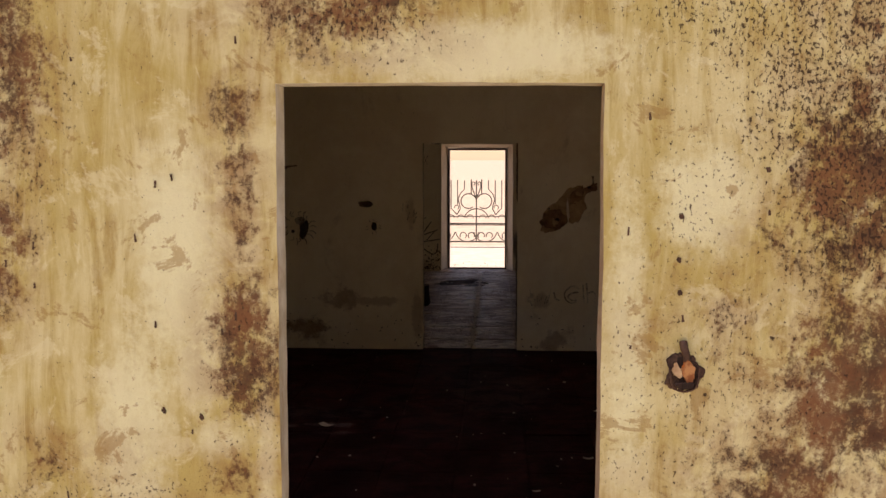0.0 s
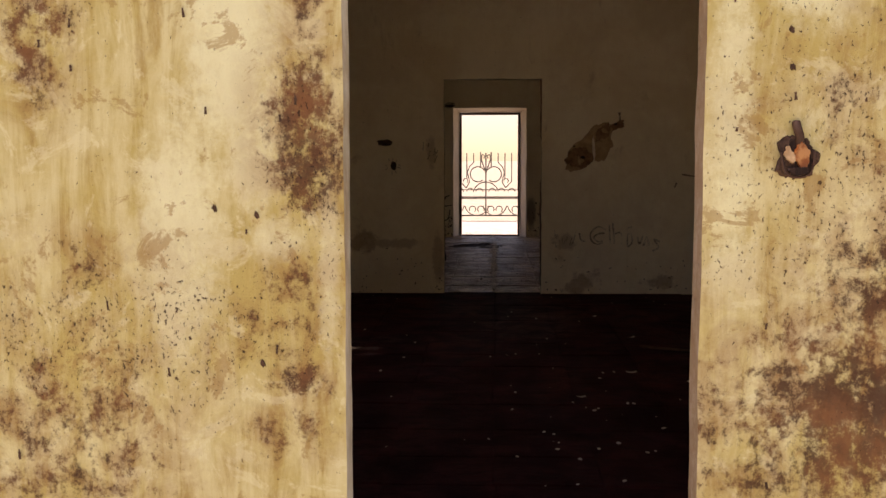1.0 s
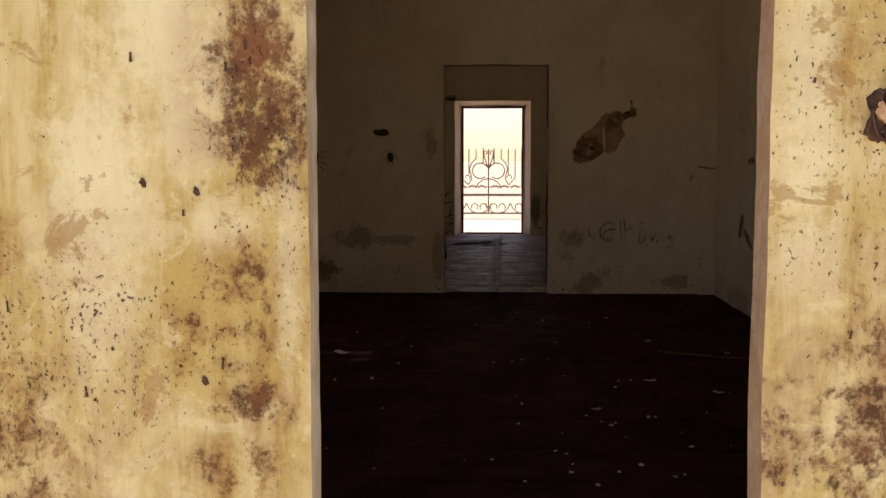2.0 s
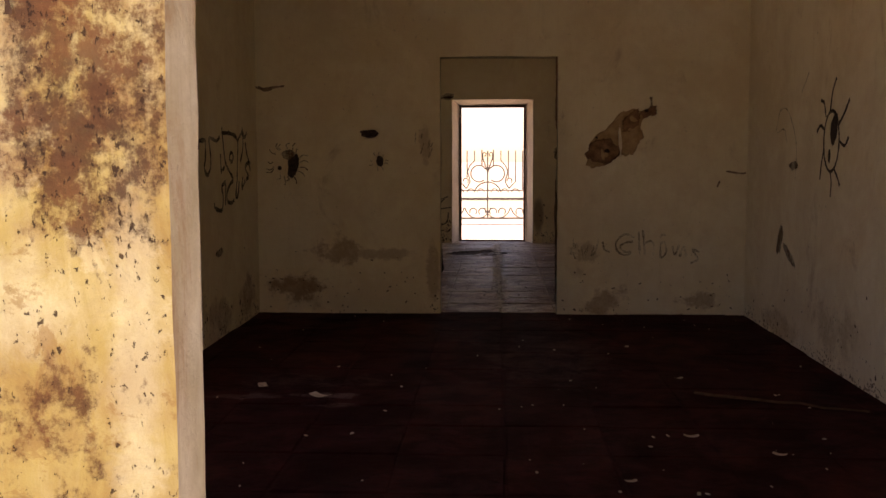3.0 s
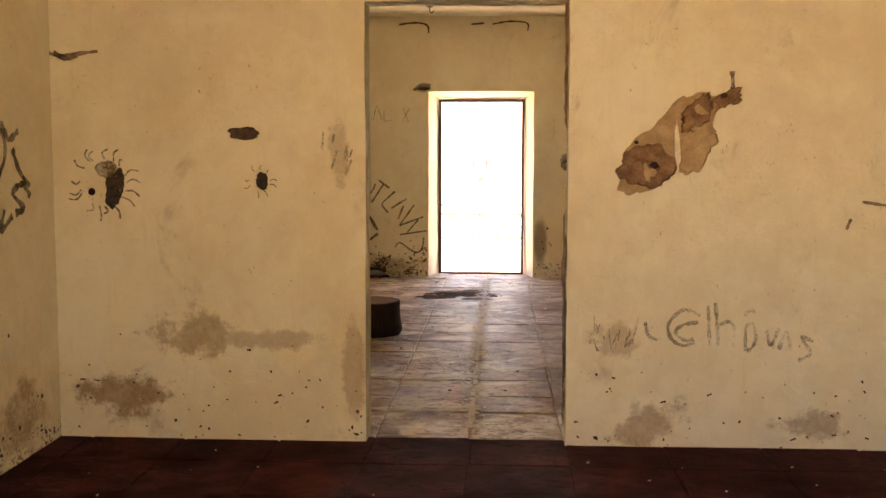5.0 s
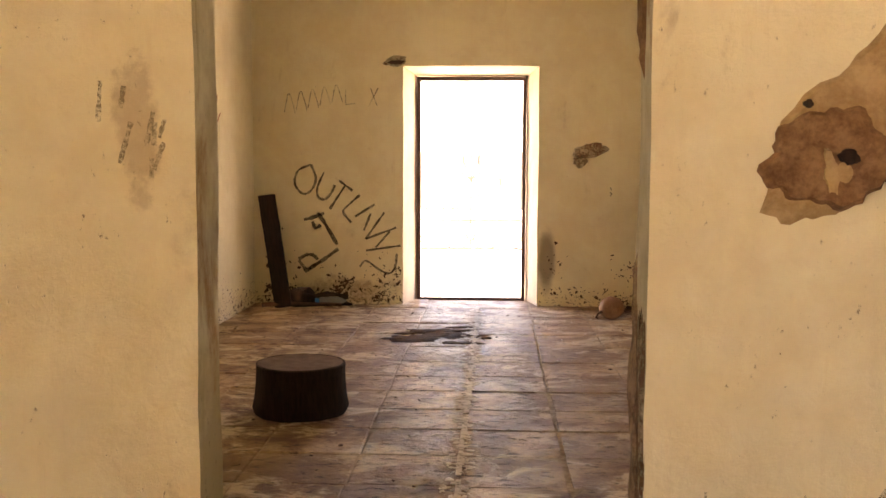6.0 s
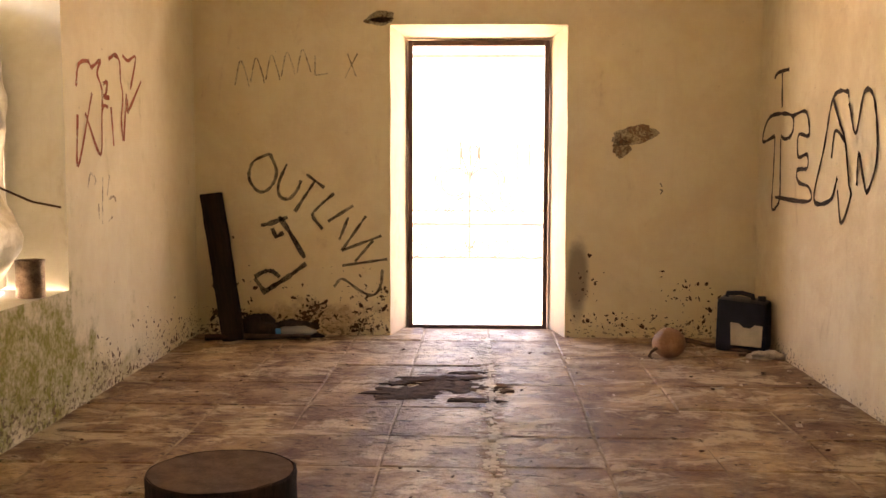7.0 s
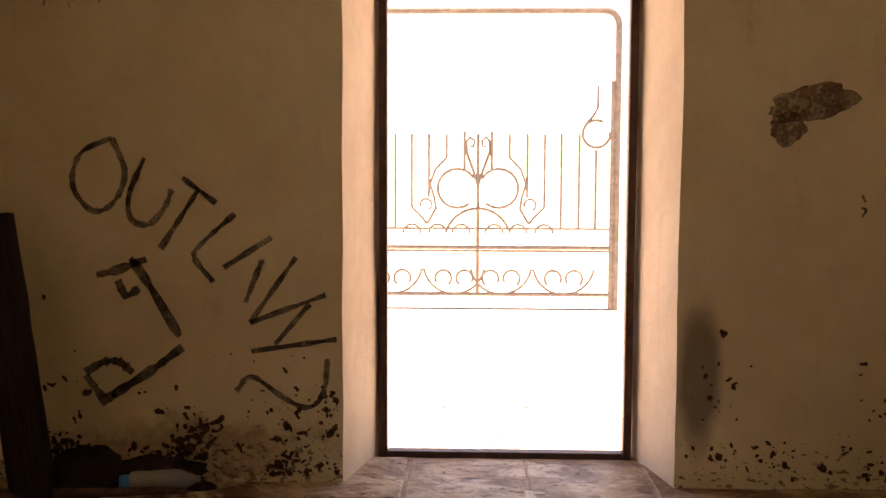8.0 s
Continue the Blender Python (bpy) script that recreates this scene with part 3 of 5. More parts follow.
drawn("faint_scribble", wall_back, "-y", BACK_Y, [[(-1.70 + 0.11 * k, 1.78 + 0.02 * k), (-1.66 + 0.11 * k, 1.95 + 0.02 * k), (-1.62 + 0.11 * k, 1.86 + 0.02 * k), (-1.60 + 0.11 * k, 1.77 + 0.025 * k)] for k in range(5)] + [[(-1.13, 1.99), (-1.13, 1.85)], [(-1.13, 1.85), (-1.04, 1.86)], [(-0.90, 2.0), (-0.84, 1.84)], [(-0.83, 2.0), (-0.92, 1.83)]],
      0.011, FAINT, "faint scribbled row of strokes", seed=5)
ragged_patch("plaster_hole", wall_back, "-y", BACK_Y, (-0.67, 2.245), 0.10, 0.045, 8, DIRT, "brown smear by the lintel", 2, 0.003)
ragged_patch("plaster_hole", wall_back, "-y", BACK_Y - 0.004, (-0.66, 2.235), 0.075, 0.018, 3, BREAK, "broken slit in the plaster by the lintel", 63, 0.006)
ragged_patch("plaster_patch", wall_back, "-y", BACK_Y, (1.10, 1.43), 0.17, 0.06, 10, DIRT, "brown scar of fallen plaster", 3, 0.006, 0.3)
ragged_patch("plaster_patch", wall_back, "-y", BACK_Y, (1.03, 1.34), 0.07, 0.06, 0, DIRT, "brown scar of fallen plaster", 5, 0.006, 0.3)
drawn("small_mark", wall_back, "-y", BACK_Y, [[(1.300, 1.10), (1.312, 1.075)], [(1.298, 1.055), (1.315, 1.045), (1.302, 1.02)]], 0.010, SMUDGE, "small dark scratch", seed=33)

drawn("plaster_crack", wall_back, "-y", BACK_Y, [[(-0.95, 2.98), (-0.75, 3.0), (-0.62, 2.97), (-0.60, 2.88)], [(-0.10, 2.98), (0.05, 2.99)], [(0.15, 2.98), (0.35, 3.01), (0.55, 2.99), (0.56, 2.90)]], 0.022, BREAK, "dark crack high over the door", seed=33)
# outlined letters of the word TEAM on the far right wall; u runs from the back towards the door
team = [
    [(14.20, 1.42), (14.469, 1.388), (14.432, 1.486), (14.299, 1.553), (14.05, 1.56), (13.83, 1.535), (13.80, 1.46), (13.86, 1.41), (13.976, 1.397), (14.06, 1.42)],
    [(14.19, 1.42), (14.20, 1.20), (14.215, 0.95), (14.10, 0.965), (14.042, 1.03), (14.05, 1.20), (14.06, 1.40)],
    [(13.83, 1.535), (13.562, 1.548), (13.493, 1.41), (13.69, 1.415), (13.684, 1.284), (13.517, 1.295), (13.509, 1.214), (13.694, 1.201), (13.667, 1.13), (13.461, 1.10), (13.47, 1.018), (14.15, 1.02)],
    [(12.99, 1.165), (13.09, 1.04), (13.366, 1.034), (13.22, 1.33), (13.096, 1.603), (12.889, 1.625), (12.86, 1.59)],
    [(13.096, 1.60), (12.98, 1.46), (12.891, 1.364), (12.809, 1.127)], [(13.093, 1.271), (13.046, 1.42), (12.891, 1.364)], [(12.983, 1.10), (12.905, 0.925), (12.78, 1.07), (12.81, 1.13)],
    [(12.85, 1.56), (12.74, 1.40), (12.64, 1.605), (12.506, 1.56), (12.442, 1.288), (12.549, 1.104), (12.62, 1.18), (12.688, 1.30), (12.70, 1.13)],
]
drawn("outlined_letters", wall_right_far, "-x", RIGHT_2, team, 0.028, CHARCOAL, "large outlined letters in black", seed=6)
drawn("black_mark", wall_right_far, "-x", RIGHT_2, [[(14.24, 1.80), (14.15, 1.83), (13.92, 1.832)], [(14.07, 1.825), (14.05, 1.60)]], 0.034, CHARCOAL, "black capital letter stroke", seed=7)
# red tag by the window
drawn("red_lettering", wall_left_far, "+x", LEFT_2, [[(12.45, 1.62), (12.49, 1.73), (12.61, 1.76), (12.66, 1.73)], [(12.66, 1.73), (12.79, 1.78), (12.74, 1.71), (12.80, 1.63), (12.80, 1.52)], [(12.91, 1.80), (13.01, 1.83), (13.08, 1.80), (13.09, 1.70), (13.12, 1.61), (13.09, 1.47), (13.11, 1.36)], [(13.13, 1.84), (13.22, 1.82), (13.35, 1.85), (13.25, 1.66)], [(13.44, 1.72), (13.20, 1.53), (13.20, 1.60)], [(12.46, 1.48), (12.45, 1.22), (12.66, 1.60)], [(12.56, 1.49), (12.76, 1.28), (12.80, 1.52), (12.89, 1.54)], [(12.93, 1.54), (12.96, 1.33)], [(13.18, 1.63), (13.12, 1.36)], [(12.82, 1.66), (12.88, 1.67), (12.86, 1.61), (12.83, 1.59), (12.91, 1.59)]],
      0.026, RED_PAINT, "dripping red tag", seed=8)
drawn("grey_scribble", wall_left_far, "+x", LEFT_2, [[(12.57, 1.11), (12.61, 1.18), (12.68, 1.15), (12.66, 1.12)], [(12.78, 1.16), (12.76, 0.91)], [(12.88, 1.17), (12.84, 1.06)], [(12.86, 1.04), (12.94, 1.05), (12.97, 1.02)], [(12.85, 0.92), (12.92, 0.94)], [(12.71, 1.02), (12.72, 0.94)]], 0.018, FAINT, "grey scribble", seed=9)

# middle wall: fallen plaster, drawings, faint writing
ragged_patch("fallen_plaster", wall_middle, "-y", MID_Y, (1.05, 1.475), 0.29, 0.125, 46, PALE_ADOBE, "bare tan undercoat where plaster has fallen", 11, 0.014, 0.30)
ragged_patch("fallen_plaster", wall_middle, "-y", MID_Y, (1.17, 1.46), 0.13, 0.095, 62, PALE_ADOBE, "bare tan undercoat where plaster has fallen", 45, 0.012, 0.35)
ragged_patch("bare_adobe", wall_middle, "-y", MID_Y - 0.006, (0.945, 1.355), 0.135, 0.105, 20, ADOBE, "bare brown adobe in the fallen plaster", 12, 0.022, 0.32)
ragged_patch("bare_adobe", wall_middle, "-y", MID_Y - 0.006, (1.17, 1.60), 0.115, 0.055, 50, ADOBE, "bare brown adobe in the fallen plaster", 52, 0.022, 0.5)
ragged_patch("bare_adobe", wall_middle, "-y", MID_Y - 0.004, (1.285, 1.662), 0.085, 0.035, 32, ADOBE, "bare brown adobe in the fallen plaster", 53, 0.018, 0.45)
ragged_patch("torn_plaster", wall_middle, "-y", MID_Y - 0.012, (0.94, 1.325), 0.018, 0.045, 8, PALE_ADOBE, "paler layer inside the fallen plaster", 54, 0.02, 0.5)
ragged_patch("torn_plaster", wall_middle, "-y", MID_Y - 0.010, (1.083, 1.43), 0.012, 0.13, 4, LIME, "pale torn edge inside the fallen plaster", 55, 0.012, 0.5)
for u, v, r in ((0.975, 1.36, 0.022), (0.889, 1.468, 0.011), (1.293, 1.686, 0.016)):
    ragged_patch("plaster_hole", wall_middle, "-y", MID_Y - 0.024, (u, v), r, r * 0.8, 0, WOOD, "dark hole in the bare adobe", int(u * 40), 0.003, 0.3)
drawn("plaster_crack", wall_middle, "-y", MID_Y, [[(1.33, 1.68), (1.335, 1.73), (1.33, 1.80)]], 0.022, DIRT, "crack above the fallen plaster", seed=10)
ragged_patch("bare_adobe", wall_middle, "-y", MID_Y - 0.003, (1.345, 1.675), 0.035, 0.025, 0, ADOBE, "bare brown adobe in the fallen plaster", 56, 0.014, 0.4)
rnd = random.Random(17)
rays = []
for k in range(17):
    a, far = k * 2 * math.pi / 17 + rnd.uniform(-0.15, 0.15), rnd.uniform(0.15, 0.195)
    rays.append([(0.115 * math.cos(a), 0.115 * math.sin(a)), ((0.115 + far) / 2 * math.cos(a + 0.1), (0.13 + far) / 2 * math.sin(a + 0.1)), (far * math.cos(a - rnd.uniform(-0.1, 0.12)), far * math.sin(a))])
drawn("drawn_sun", wall_middle, "-y", MID_Y, rays, 0.010, DIRT, "charcoal sun with wavy rays", (-1.69, 1.27), seed=11)
ragged_patch("drawn_sun_half", wall_middle, "-y", MID_Y, (-1.635, 1.245), 0.048, 0.095, -14, CHARCOAL, "dark half of the drawn sun", 13, 0.001, 0.25)
ragged_patch("drawn_sun_half", wall_middle, "-y", MID_Y, (-1.672, 1.335), 0.055, 0.048, 0, DIRT, "smudged half of the drawn sun", 57, 0.001, 0.25)
ragged_patch("drawn_sun_dot", wall_middle, "-y", MID_Y, (-1.75, 1.225), 0.018, 0.018, 0, CHARCOAL, "dot in the drawn sun", 14, 0.001, 0.1)
ragged_patch("drawn_spot", wall_middle, "-y", MID_Y, (-0.905, 1.282), 0.03, 0.045, 0, CHARCOAL, "small dark drawn spot", 15, 0.001, 0.2)
drawn("drawn_spot_rays", wall_middle, "-y", MID_Y, [[(q[0] * 0.45, q[1] * 0.45) for q in r] for r in rays[::2]], 0.006, DIRT, "short rays of the small spot", (-0.915, 1.282), seed=12)
ragged_patch("plaster_dent", wall_middle, "-y", MID_Y, (-0.99, 1.510), 0.075, 0.032, -4, BREAK, "dark dent in the plaster", 16, 0.004, 0.3)
drawn("plaster_crack", wall_middle, "-y", MID_Y, [[(-2.0, 1.92), (-1.9, 1.885), (-1.83, 1.89), (-1.70, 1.905)], [(-1.92, 1.90), (-1.86, 1.87), (-1.80, 1.885)]], 0.022, RUBBLE, "ragged crack near the corner", seed=13)
drawn("plaster_crack", wall_middle, "-y", MID_Y, [[(1.95, 1.19), (2.08, 1.172), (2.11, 1.18)], [(1.90, 1.11), (1.88, 1.06)]], 0.016, RUBBLE, "short crack near the corner", seed=14)
faint = [[(1.209, 0.645), (1.13, 0.671), (1.06, 0.604), (1.074, 0.53), (1.134, 0.497), (1.186, 0.518)], [(1.20, 0.612), (1.132, 0.598), (1.093, 0.564), (1.134, 0.524), (1.18, 0.53)], [(1.245, 0.692), (1.25, 0.60), (1.258, 0.50)], [(1.279, 0.706), (1.290, 0.60), (1.297, 0.50)], [(1.30, 0.60), (1.345, 0.615), (1.372, 0.58), (1.369, 0.493)],
         [(1.425, 0.594), (1.457, 0.608), (1.475, 0.55), (1.462, 0.50), (1.428, 0.481), (1.425, 0.594)], [(1.417, 0.647), (1.44, 0.668), (1.469, 0.665)], [(1.523, 0.575), (1.545, 0.502), (1.581, 0.589)], [(1.584, 0.483), (1.614, 0.57), (1.642, 0.483)], [(1.745, 0.524), (1.69, 0.545), (1.715, 0.50), (1.734, 0.464), (1.676, 0.43)], [(0.948, 0.609), (0.965, 0.545), (1.009, 0.523)]]
drawn("faint_writing", wall_middle, "-y", MID_Y, faint, 0.019, FAINT, "row of faint charcoal strokes", seed=15)
rnd = random.Random(21)
drawn("faint_scratches", wall_middle, "-y", MID_Y, [[(u, v), (u + rnd.uniform(-0.02, 0.03), v + rnd.uniform(0.02, 0.07))] for u, v in [(rnd.uniform(0.68, 0.90), rnd.uniform(0.46, 0.58)) for _ in range(22)]], 0.008, FAINT, "scratched patch of short strokes", seed=16)
drawn("faint_scratches", wall_middle, "-y", MID_Y, [[(u, v), (u + rnd.uniform(0.0, 0.03), v + rnd.uniform(0.03, 0.09))] for u, v in [(rnd.uniform(-0.62, -0.47), rnd.uniform(1.30, 1.46)) for _ in range(8)]], 0.012, FAINT, "scratched patch of short strokes", seed=17)
drawn("chips", wall_middle, "-y", MID_Y, [[(u, v), (u + rnd.uniform(-0.012, 0.03), v + rnd.uniform(-0.012, 0.014))] for u, v in [(rnd.uniform(-1.9, -0.42) if rnd.random() < 0.6 else rnd.uniform(0.6, 2.05), abs(rnd.gauss(0.12, 0.14)) + 0.02) for _ in range(42)]], 0.010, STICK, "small dark chips along the foot of the wall", seed=18)

ragged_patch("broken_edge", wall_middle, "-x", 0.572, (MID_Y + 0.09, 0.60), 0.075, 0.50, 2, DIRT, "broken plaster down the door jamb", 41, 0.006, 0.4)
ragged_patch("broken_edge", wall_middle, "-x", 0.572, (MID_Y + 0.125, 0.72), 0.04, 0.36, -3, RUBBLE, "broken plaster down the door jamb", 47, 0.012, 0.5)
ragged_patch("broken_edge", wall_middle, "-x", 0.572, (MID_Y + 0.12, 1.95), 0.05, 0.42, 0, ADOBE, "broken plaster down the door jamb", 42, 0.012, 0.5)
ragged_patch("drawn_dot", wall_right, "-x", RIGHT_1, (5.31, 1.31), 0.022, 0.045, 0, CHARCOAL, "dot in the black sign", 44, 0.001, 0.2)
# black outlined drawing on the near right wall and bubble letters on the left
oval = [(0.13 * math.cos(a), 0.185 * math.sin(a)) for a in [k * 2 * math.pi / 16 for k in range(17)]]
legs = [[(0.10, 0.15), (0.14, 0.24), (0.20, 0.26)], [(0.03, 0.18), (0.0, 0.30), (-0.06, 0.38)], [(-0.12, 0.10), (-0.20, 0.16), (-0.28, 0.24)], [(-0.13, 0.0), (-0.22, -0.03), (-0.28, 0.02)], [(0.13, 0.08), (0.20, 0.10), (0.26, 0.06)], [(0.13, -0.06), (0.16, -0.14), (0.18, -0.24)], [(-0.06, -0.17), (-0.12, -0.22), (-0.16, -0.27)], [(0.0, -0.19), (-0.02, -0.26), (-0.01, -0.34)]]
drawn("black_drawing", wall_right, "-x", RIGHT_1, [oval, *legs], 0.026, CHARCOAL, "black oval sign with wavy strokes", (5.27, 1.40), (1.1, 1.0), seed=19)
ragged_patch("black_drawing_half", wall_right, "-x", RIGHT_1, (5.235, 1.475), 0.062, 0.10, 20, CHARCOAL, "filled half of the black sign", 17, 0.001, 0.2)
drawn("grey_arch_drawing", wall_right, "-x", RIGHT_1, [[(6.5, 1.5), (6.4, 1.64), (6.2, 1.62), (6.0, 1.4), (6.0, 1.15)], [(6.48, 1.48), (6.3, 1.5), (6.22, 1.40)], [(5.9, 1.74), (5.75, 1.86)]], 0.014, FAINT, "grey drawn arch", seed=20)
ragged_patch("dark_smear", wall_right, "-x", RIGHT_1, (6.35, 0.70), 0.05, 0.12, 30, DIRT, "dark smear on the limewash", 18, 0.001, 0.4)
ragged_patch("dark_smear", wall_right, "-x", RIGHT_1, (6.12, 0.62), 0.17, 0.035, 24, DIRT, "dark smear on the limewash", 19, 0.001, 0.4)
ragged_patch("dark_smear", wall_right, "-x", RIGHT_1, (6.06, 1.245), 0.10, 0.03, 0, DIRT, "dark smear on the limewash", 20, 0.001, 0.3)
bubble_start = [[(5.21, 1.40), (5.32, 1.41), (5.46, 1.46), (5.55, 1.47), (5.58, 1.45)], [(5.46, 1.37), (5.54, 1.40), (5.60, 1.38), (5.65, 1.38), (5.66, 1.42), (5.82, 1.43)], [(5.45, 1.37), (5.43, 1.22), (5.43, 1.13), (5.46, 1.08)], [(5.60, 1.37), (5.56, 1.27), (5.55, 1.24), (5.50, 1.22), (5.52, 1.16), (5.50, 1.08)], [(5.82, 1.43), (5.81, 1.30), (5.78, 1.24), (5.85, 1.19), (5.93, 1.24), (5.94, 1.33), (5.91, 1.44), (6.01, 1.44), (6.10, 1.43), (6.19, 1.46)]]
bubble_end = [[(6.25, 1.53), (6.27, 1.45), (6.32, 1.30), (6.38, 1.24), (6.54, 1.15), (6.45, 1.11), (6.36, 1.05), (6.37, 0.99), (6.48, 0.97), (6.57, 0.99)], [(6.26, 1.49), (6.52, 1.49), (6.70, 1.44), (6.68, 1.26), (6.66, 1.13), (6.62, 1.02), (6.68, 1.02), (6.73, 1.13)], [(6.20, 1.34), (6.21, 1.19)], [(6.20, 1.21), (6.31, 1.24)], [(6.47, 1.34), (6.45, 1.30), (6.51, 1.28), (6.56, 1.31), (6.53, 1.35), (6.47, 1.34)], [(6.70, 1.44), (6.85, 1.51), (6.91, 1.47), (7.00, 1.51)], [(6.85, 1.55), (6.87, 1.40), (6.78, 1.28)], [(6.94, 1.43), (7.00, 1.33), (7.10, 1.26)], [(7.10, 1.21), (7.03, 1.27), (6.93, 1.23), (7.03, 1.16), (6.95, 1.14)], [(6.33, 1.13), (6.22, 1.10), (6.25, 1.02), (6.21, 0.93), (6.04, 0.95), (6.01, 0.99)], [(6.85, 1.16), (6.81, 1.07), (6.92, 1.13)], [(6.33, 1.11), (6.31, 0.96)]]
for strokes, seed in ((bubble_start, 21), (bubble_end, 22)):
    drawn("bubble_letters", wall_left, "+x", LEFT_1, strokes, 0.034, SMUDGE, "black outlined bubble lettering", seed=seed)
drawn("plaster_crack", wall_left, "+x", LEFT_1, [[(4.85, 1.52), (5.05, 1.48), (5.12, 1.43)], [(5.15, 1.42), (5.3, 1.46), (5.42, 1.45)]], 0.03, RUBBLE, "crack running from the broken window edge", seed=22)
ragged_patch("dark_smear", wall_left, "+x", LEFT_1, (6.13, 0.625), 0.10, 0.03, 8, DIRT, "dark smear on the limewash", 22, 0.001, 0.3)
ragged_patch("broken_edge", wall_left, "+x", LEFT_1, (4.86, 1.64), 0.10, 0.13, 10, BREAK, "broken plaster at the window edge", 23, 0.05, 0.4)
ragged_patch("broken_edge", wall_left, "+x", LEFT_1, (4.90, 1.53), 0.045, 0.07, 0, BREAK, "broken plaster at the window edge", 58, 0.04, 0.4)
ragged_patch("broken_edge", wall_left, "+x", LEFT_1 + 0.03, (4.87, 1.60), 0.045, 0.035, 10, RUBBLE, "pale lump in the broken plaster", 59, 0.04, 0.4)
ragged_patch("broken_edge", wall_left, "-y", 4.78, (-2.01, 1.66), 0.09, 0.085, -8, BREAK, "broken plaster on the window reveal", 24, 0.04, 0.5)
ragged_patch("broken_edge", wall_left, "-y", 4.78, (-2.17, 1.66), 0.13, 0.06, -8, DIRT, "broken plaster on the window reveal", 60, 0.02, 0.5)
ragged_patch("broken_edge", wall_left, "-y", 4.78, (-2.19, 0.70), 0.025, 0.08, 0, BREAK, "broken plaster on the window reveal", 25, 0.02, 0.5)


def flakes(parent, face, at, u0, u1, n, high, seed, low=0.0, grow=1.0):
    """Spots along the foot of a wall where the limewash has flaked off, in clusters."""
    r = random.Random(seed)
    bm = bmesh.new()
    made = 0
    for _ in range(n * 12):
        u, v = r.uniform(u0, u1), low + abs(r.gauss(0, high))
        if made >= n:
            break
        if noise.noise((u * 3.1, v * 5.0, seed)) + 0.6 * noise.noise((u * 9, v * 12, seed)) < r.uniform(-0.15, 0.55):
            continue
        size, k, turn = grow * r.choice((0.004, 0.006, 0.009, 0.013, 0.020)) * r.uniform(0.7, 1.3), r.randint(6, 9), r.uniform(0, 6)
        flat = r.uniform(0.35, 0.9)
        ring = []
        for i in range(k):
            a = 2 * math.pi * i / k
            d = size * r.uniform(0.5, 1.15)
            x, y = d * math.cos(a), d * flat * math.sin(a)
            ring.append(bm.verts.new(plane_point(face, at, u + x * math.cos(turn) - y * math.sin(turn), max(0.004, v + x * math.sin(turn) + y * math.cos(turn)), 0.0045)))
        bm.faces.new(ring)
        made += 1
    tagged(part("flaked_spots", bm, FLAKED, parent, "dark spots where limewash has flaked off"), kind="stuff")


flakes(wall_back, "-y", BACK_Y, -1.9, -0.62, 620, 0.17, 4, 0.03, 0.95)
flakes(wall_back, "-y", BACK_Y, 0.68, 1.75, 210, 0.18, 5, 0.03, 0.9)
flakes(wall_left, "+x", LEFT_1, 4.9, 7.3, 160, 0.20, 6)
flakes(wall_middle, "-y", MID_Y, -1.9, -0.42, 50, 0.22, 7, 0.0, 0.6)
flakes(wall_middle, "-y", MID_Y, 0.6, 2.05, 30, 0.20, 8, 0.0, 0.6)
flakes(wall_left_far, "+x", LEFT_2, 12.5, 14.4, 180, 0.14, 9)
flakes(wall_right, "-x", RIGHT_1, 3.5, 7.2, 120, 0.20, 10, 0.0, 0.7)

# front wall: bolt holes, chips
drawn("chips", wall_front, "-y", FRONT_Y, [[(u, v), (u + rnd.uniform(-0.004, 0.006), v - rnd.uniform(0.006, 0.03))] for u, v in [(rnd.uniform(-1.6, -0.36) if k % 2 else rnd.uniform(0.72, 1.8), rnd.uniform(0.4, 2.5)) for k in range(50)]], 0.008, STICK, "small dark pits in the yellow plaster", seed=30)
for u, v in ((1.156, 1.97), (1.222, 1.97), (-0.679, 1.219), (-0.56, 1.2), (0.905, 1.83), (0.90, 1.70), (0.905, 1.60), (-0.55, 0.78)):
    ragged_patch("bolt_hole", wall_front, "-y", FRONT_Y, (u, v), 0.007, 0.010, 20, STICK, "dark hole in the yellow plaster", int(u * 31) % 17, 0.002, 0.4)


# ---- floors, door frame ----
def floor_bed(name, y0, y1, x0, x1, material, label):
    bm = bmesh.new()
    box(bm, x0, x1, y0, y1, -0.2, -0.006)
    return tagged(mesh_object(name, bm, material), label, "floor", kind="structure")


floor_near = floor_bed("floor_near", 0.0, MID_Y + MID_T / 2, -2.3, 2.4, SHADED_SLAB, "dirty stone floor of slabs darkened with painted shade, littered with crumbs")
floor_far = floor_bed("floor_far", MID_Y + MID_T / 2, BACK_Y + BACK_T, -2.3, 2.4, MORTAR, "worn stone slab floor with pale mortar joints and a broken hollow")

bm = bmesh.new()
for x0, x1, z0, z1 in ((-0.500, -0.466, -0.01, 2.135), (0.506, 0.540, -0.01, 2.135), (-0.466, 0.506, 2.095, 2.135), (-0.466, 0.506, -0.015, 0.02)):
    box(bm, x0, x1, BACK_Y + 0.37, BACK_Y + 0.43, z0, z1, bevel=0.006)
door_1 = tagged(mesh_object("door_1", bm, DOOR_STEEL), "brown steel door frame standing open to the daylight", "door frame", kind="structure")

# ---- window of the near room: iron grille, outer arch ----
GX = -2.20
def bar(name, pts, r, parent, mat=IRON, sides=6):
    bm = bmesh.new()
    tube(bm, pts, r, sides)
    return part(name, bm, mat, parent, smooth=60)

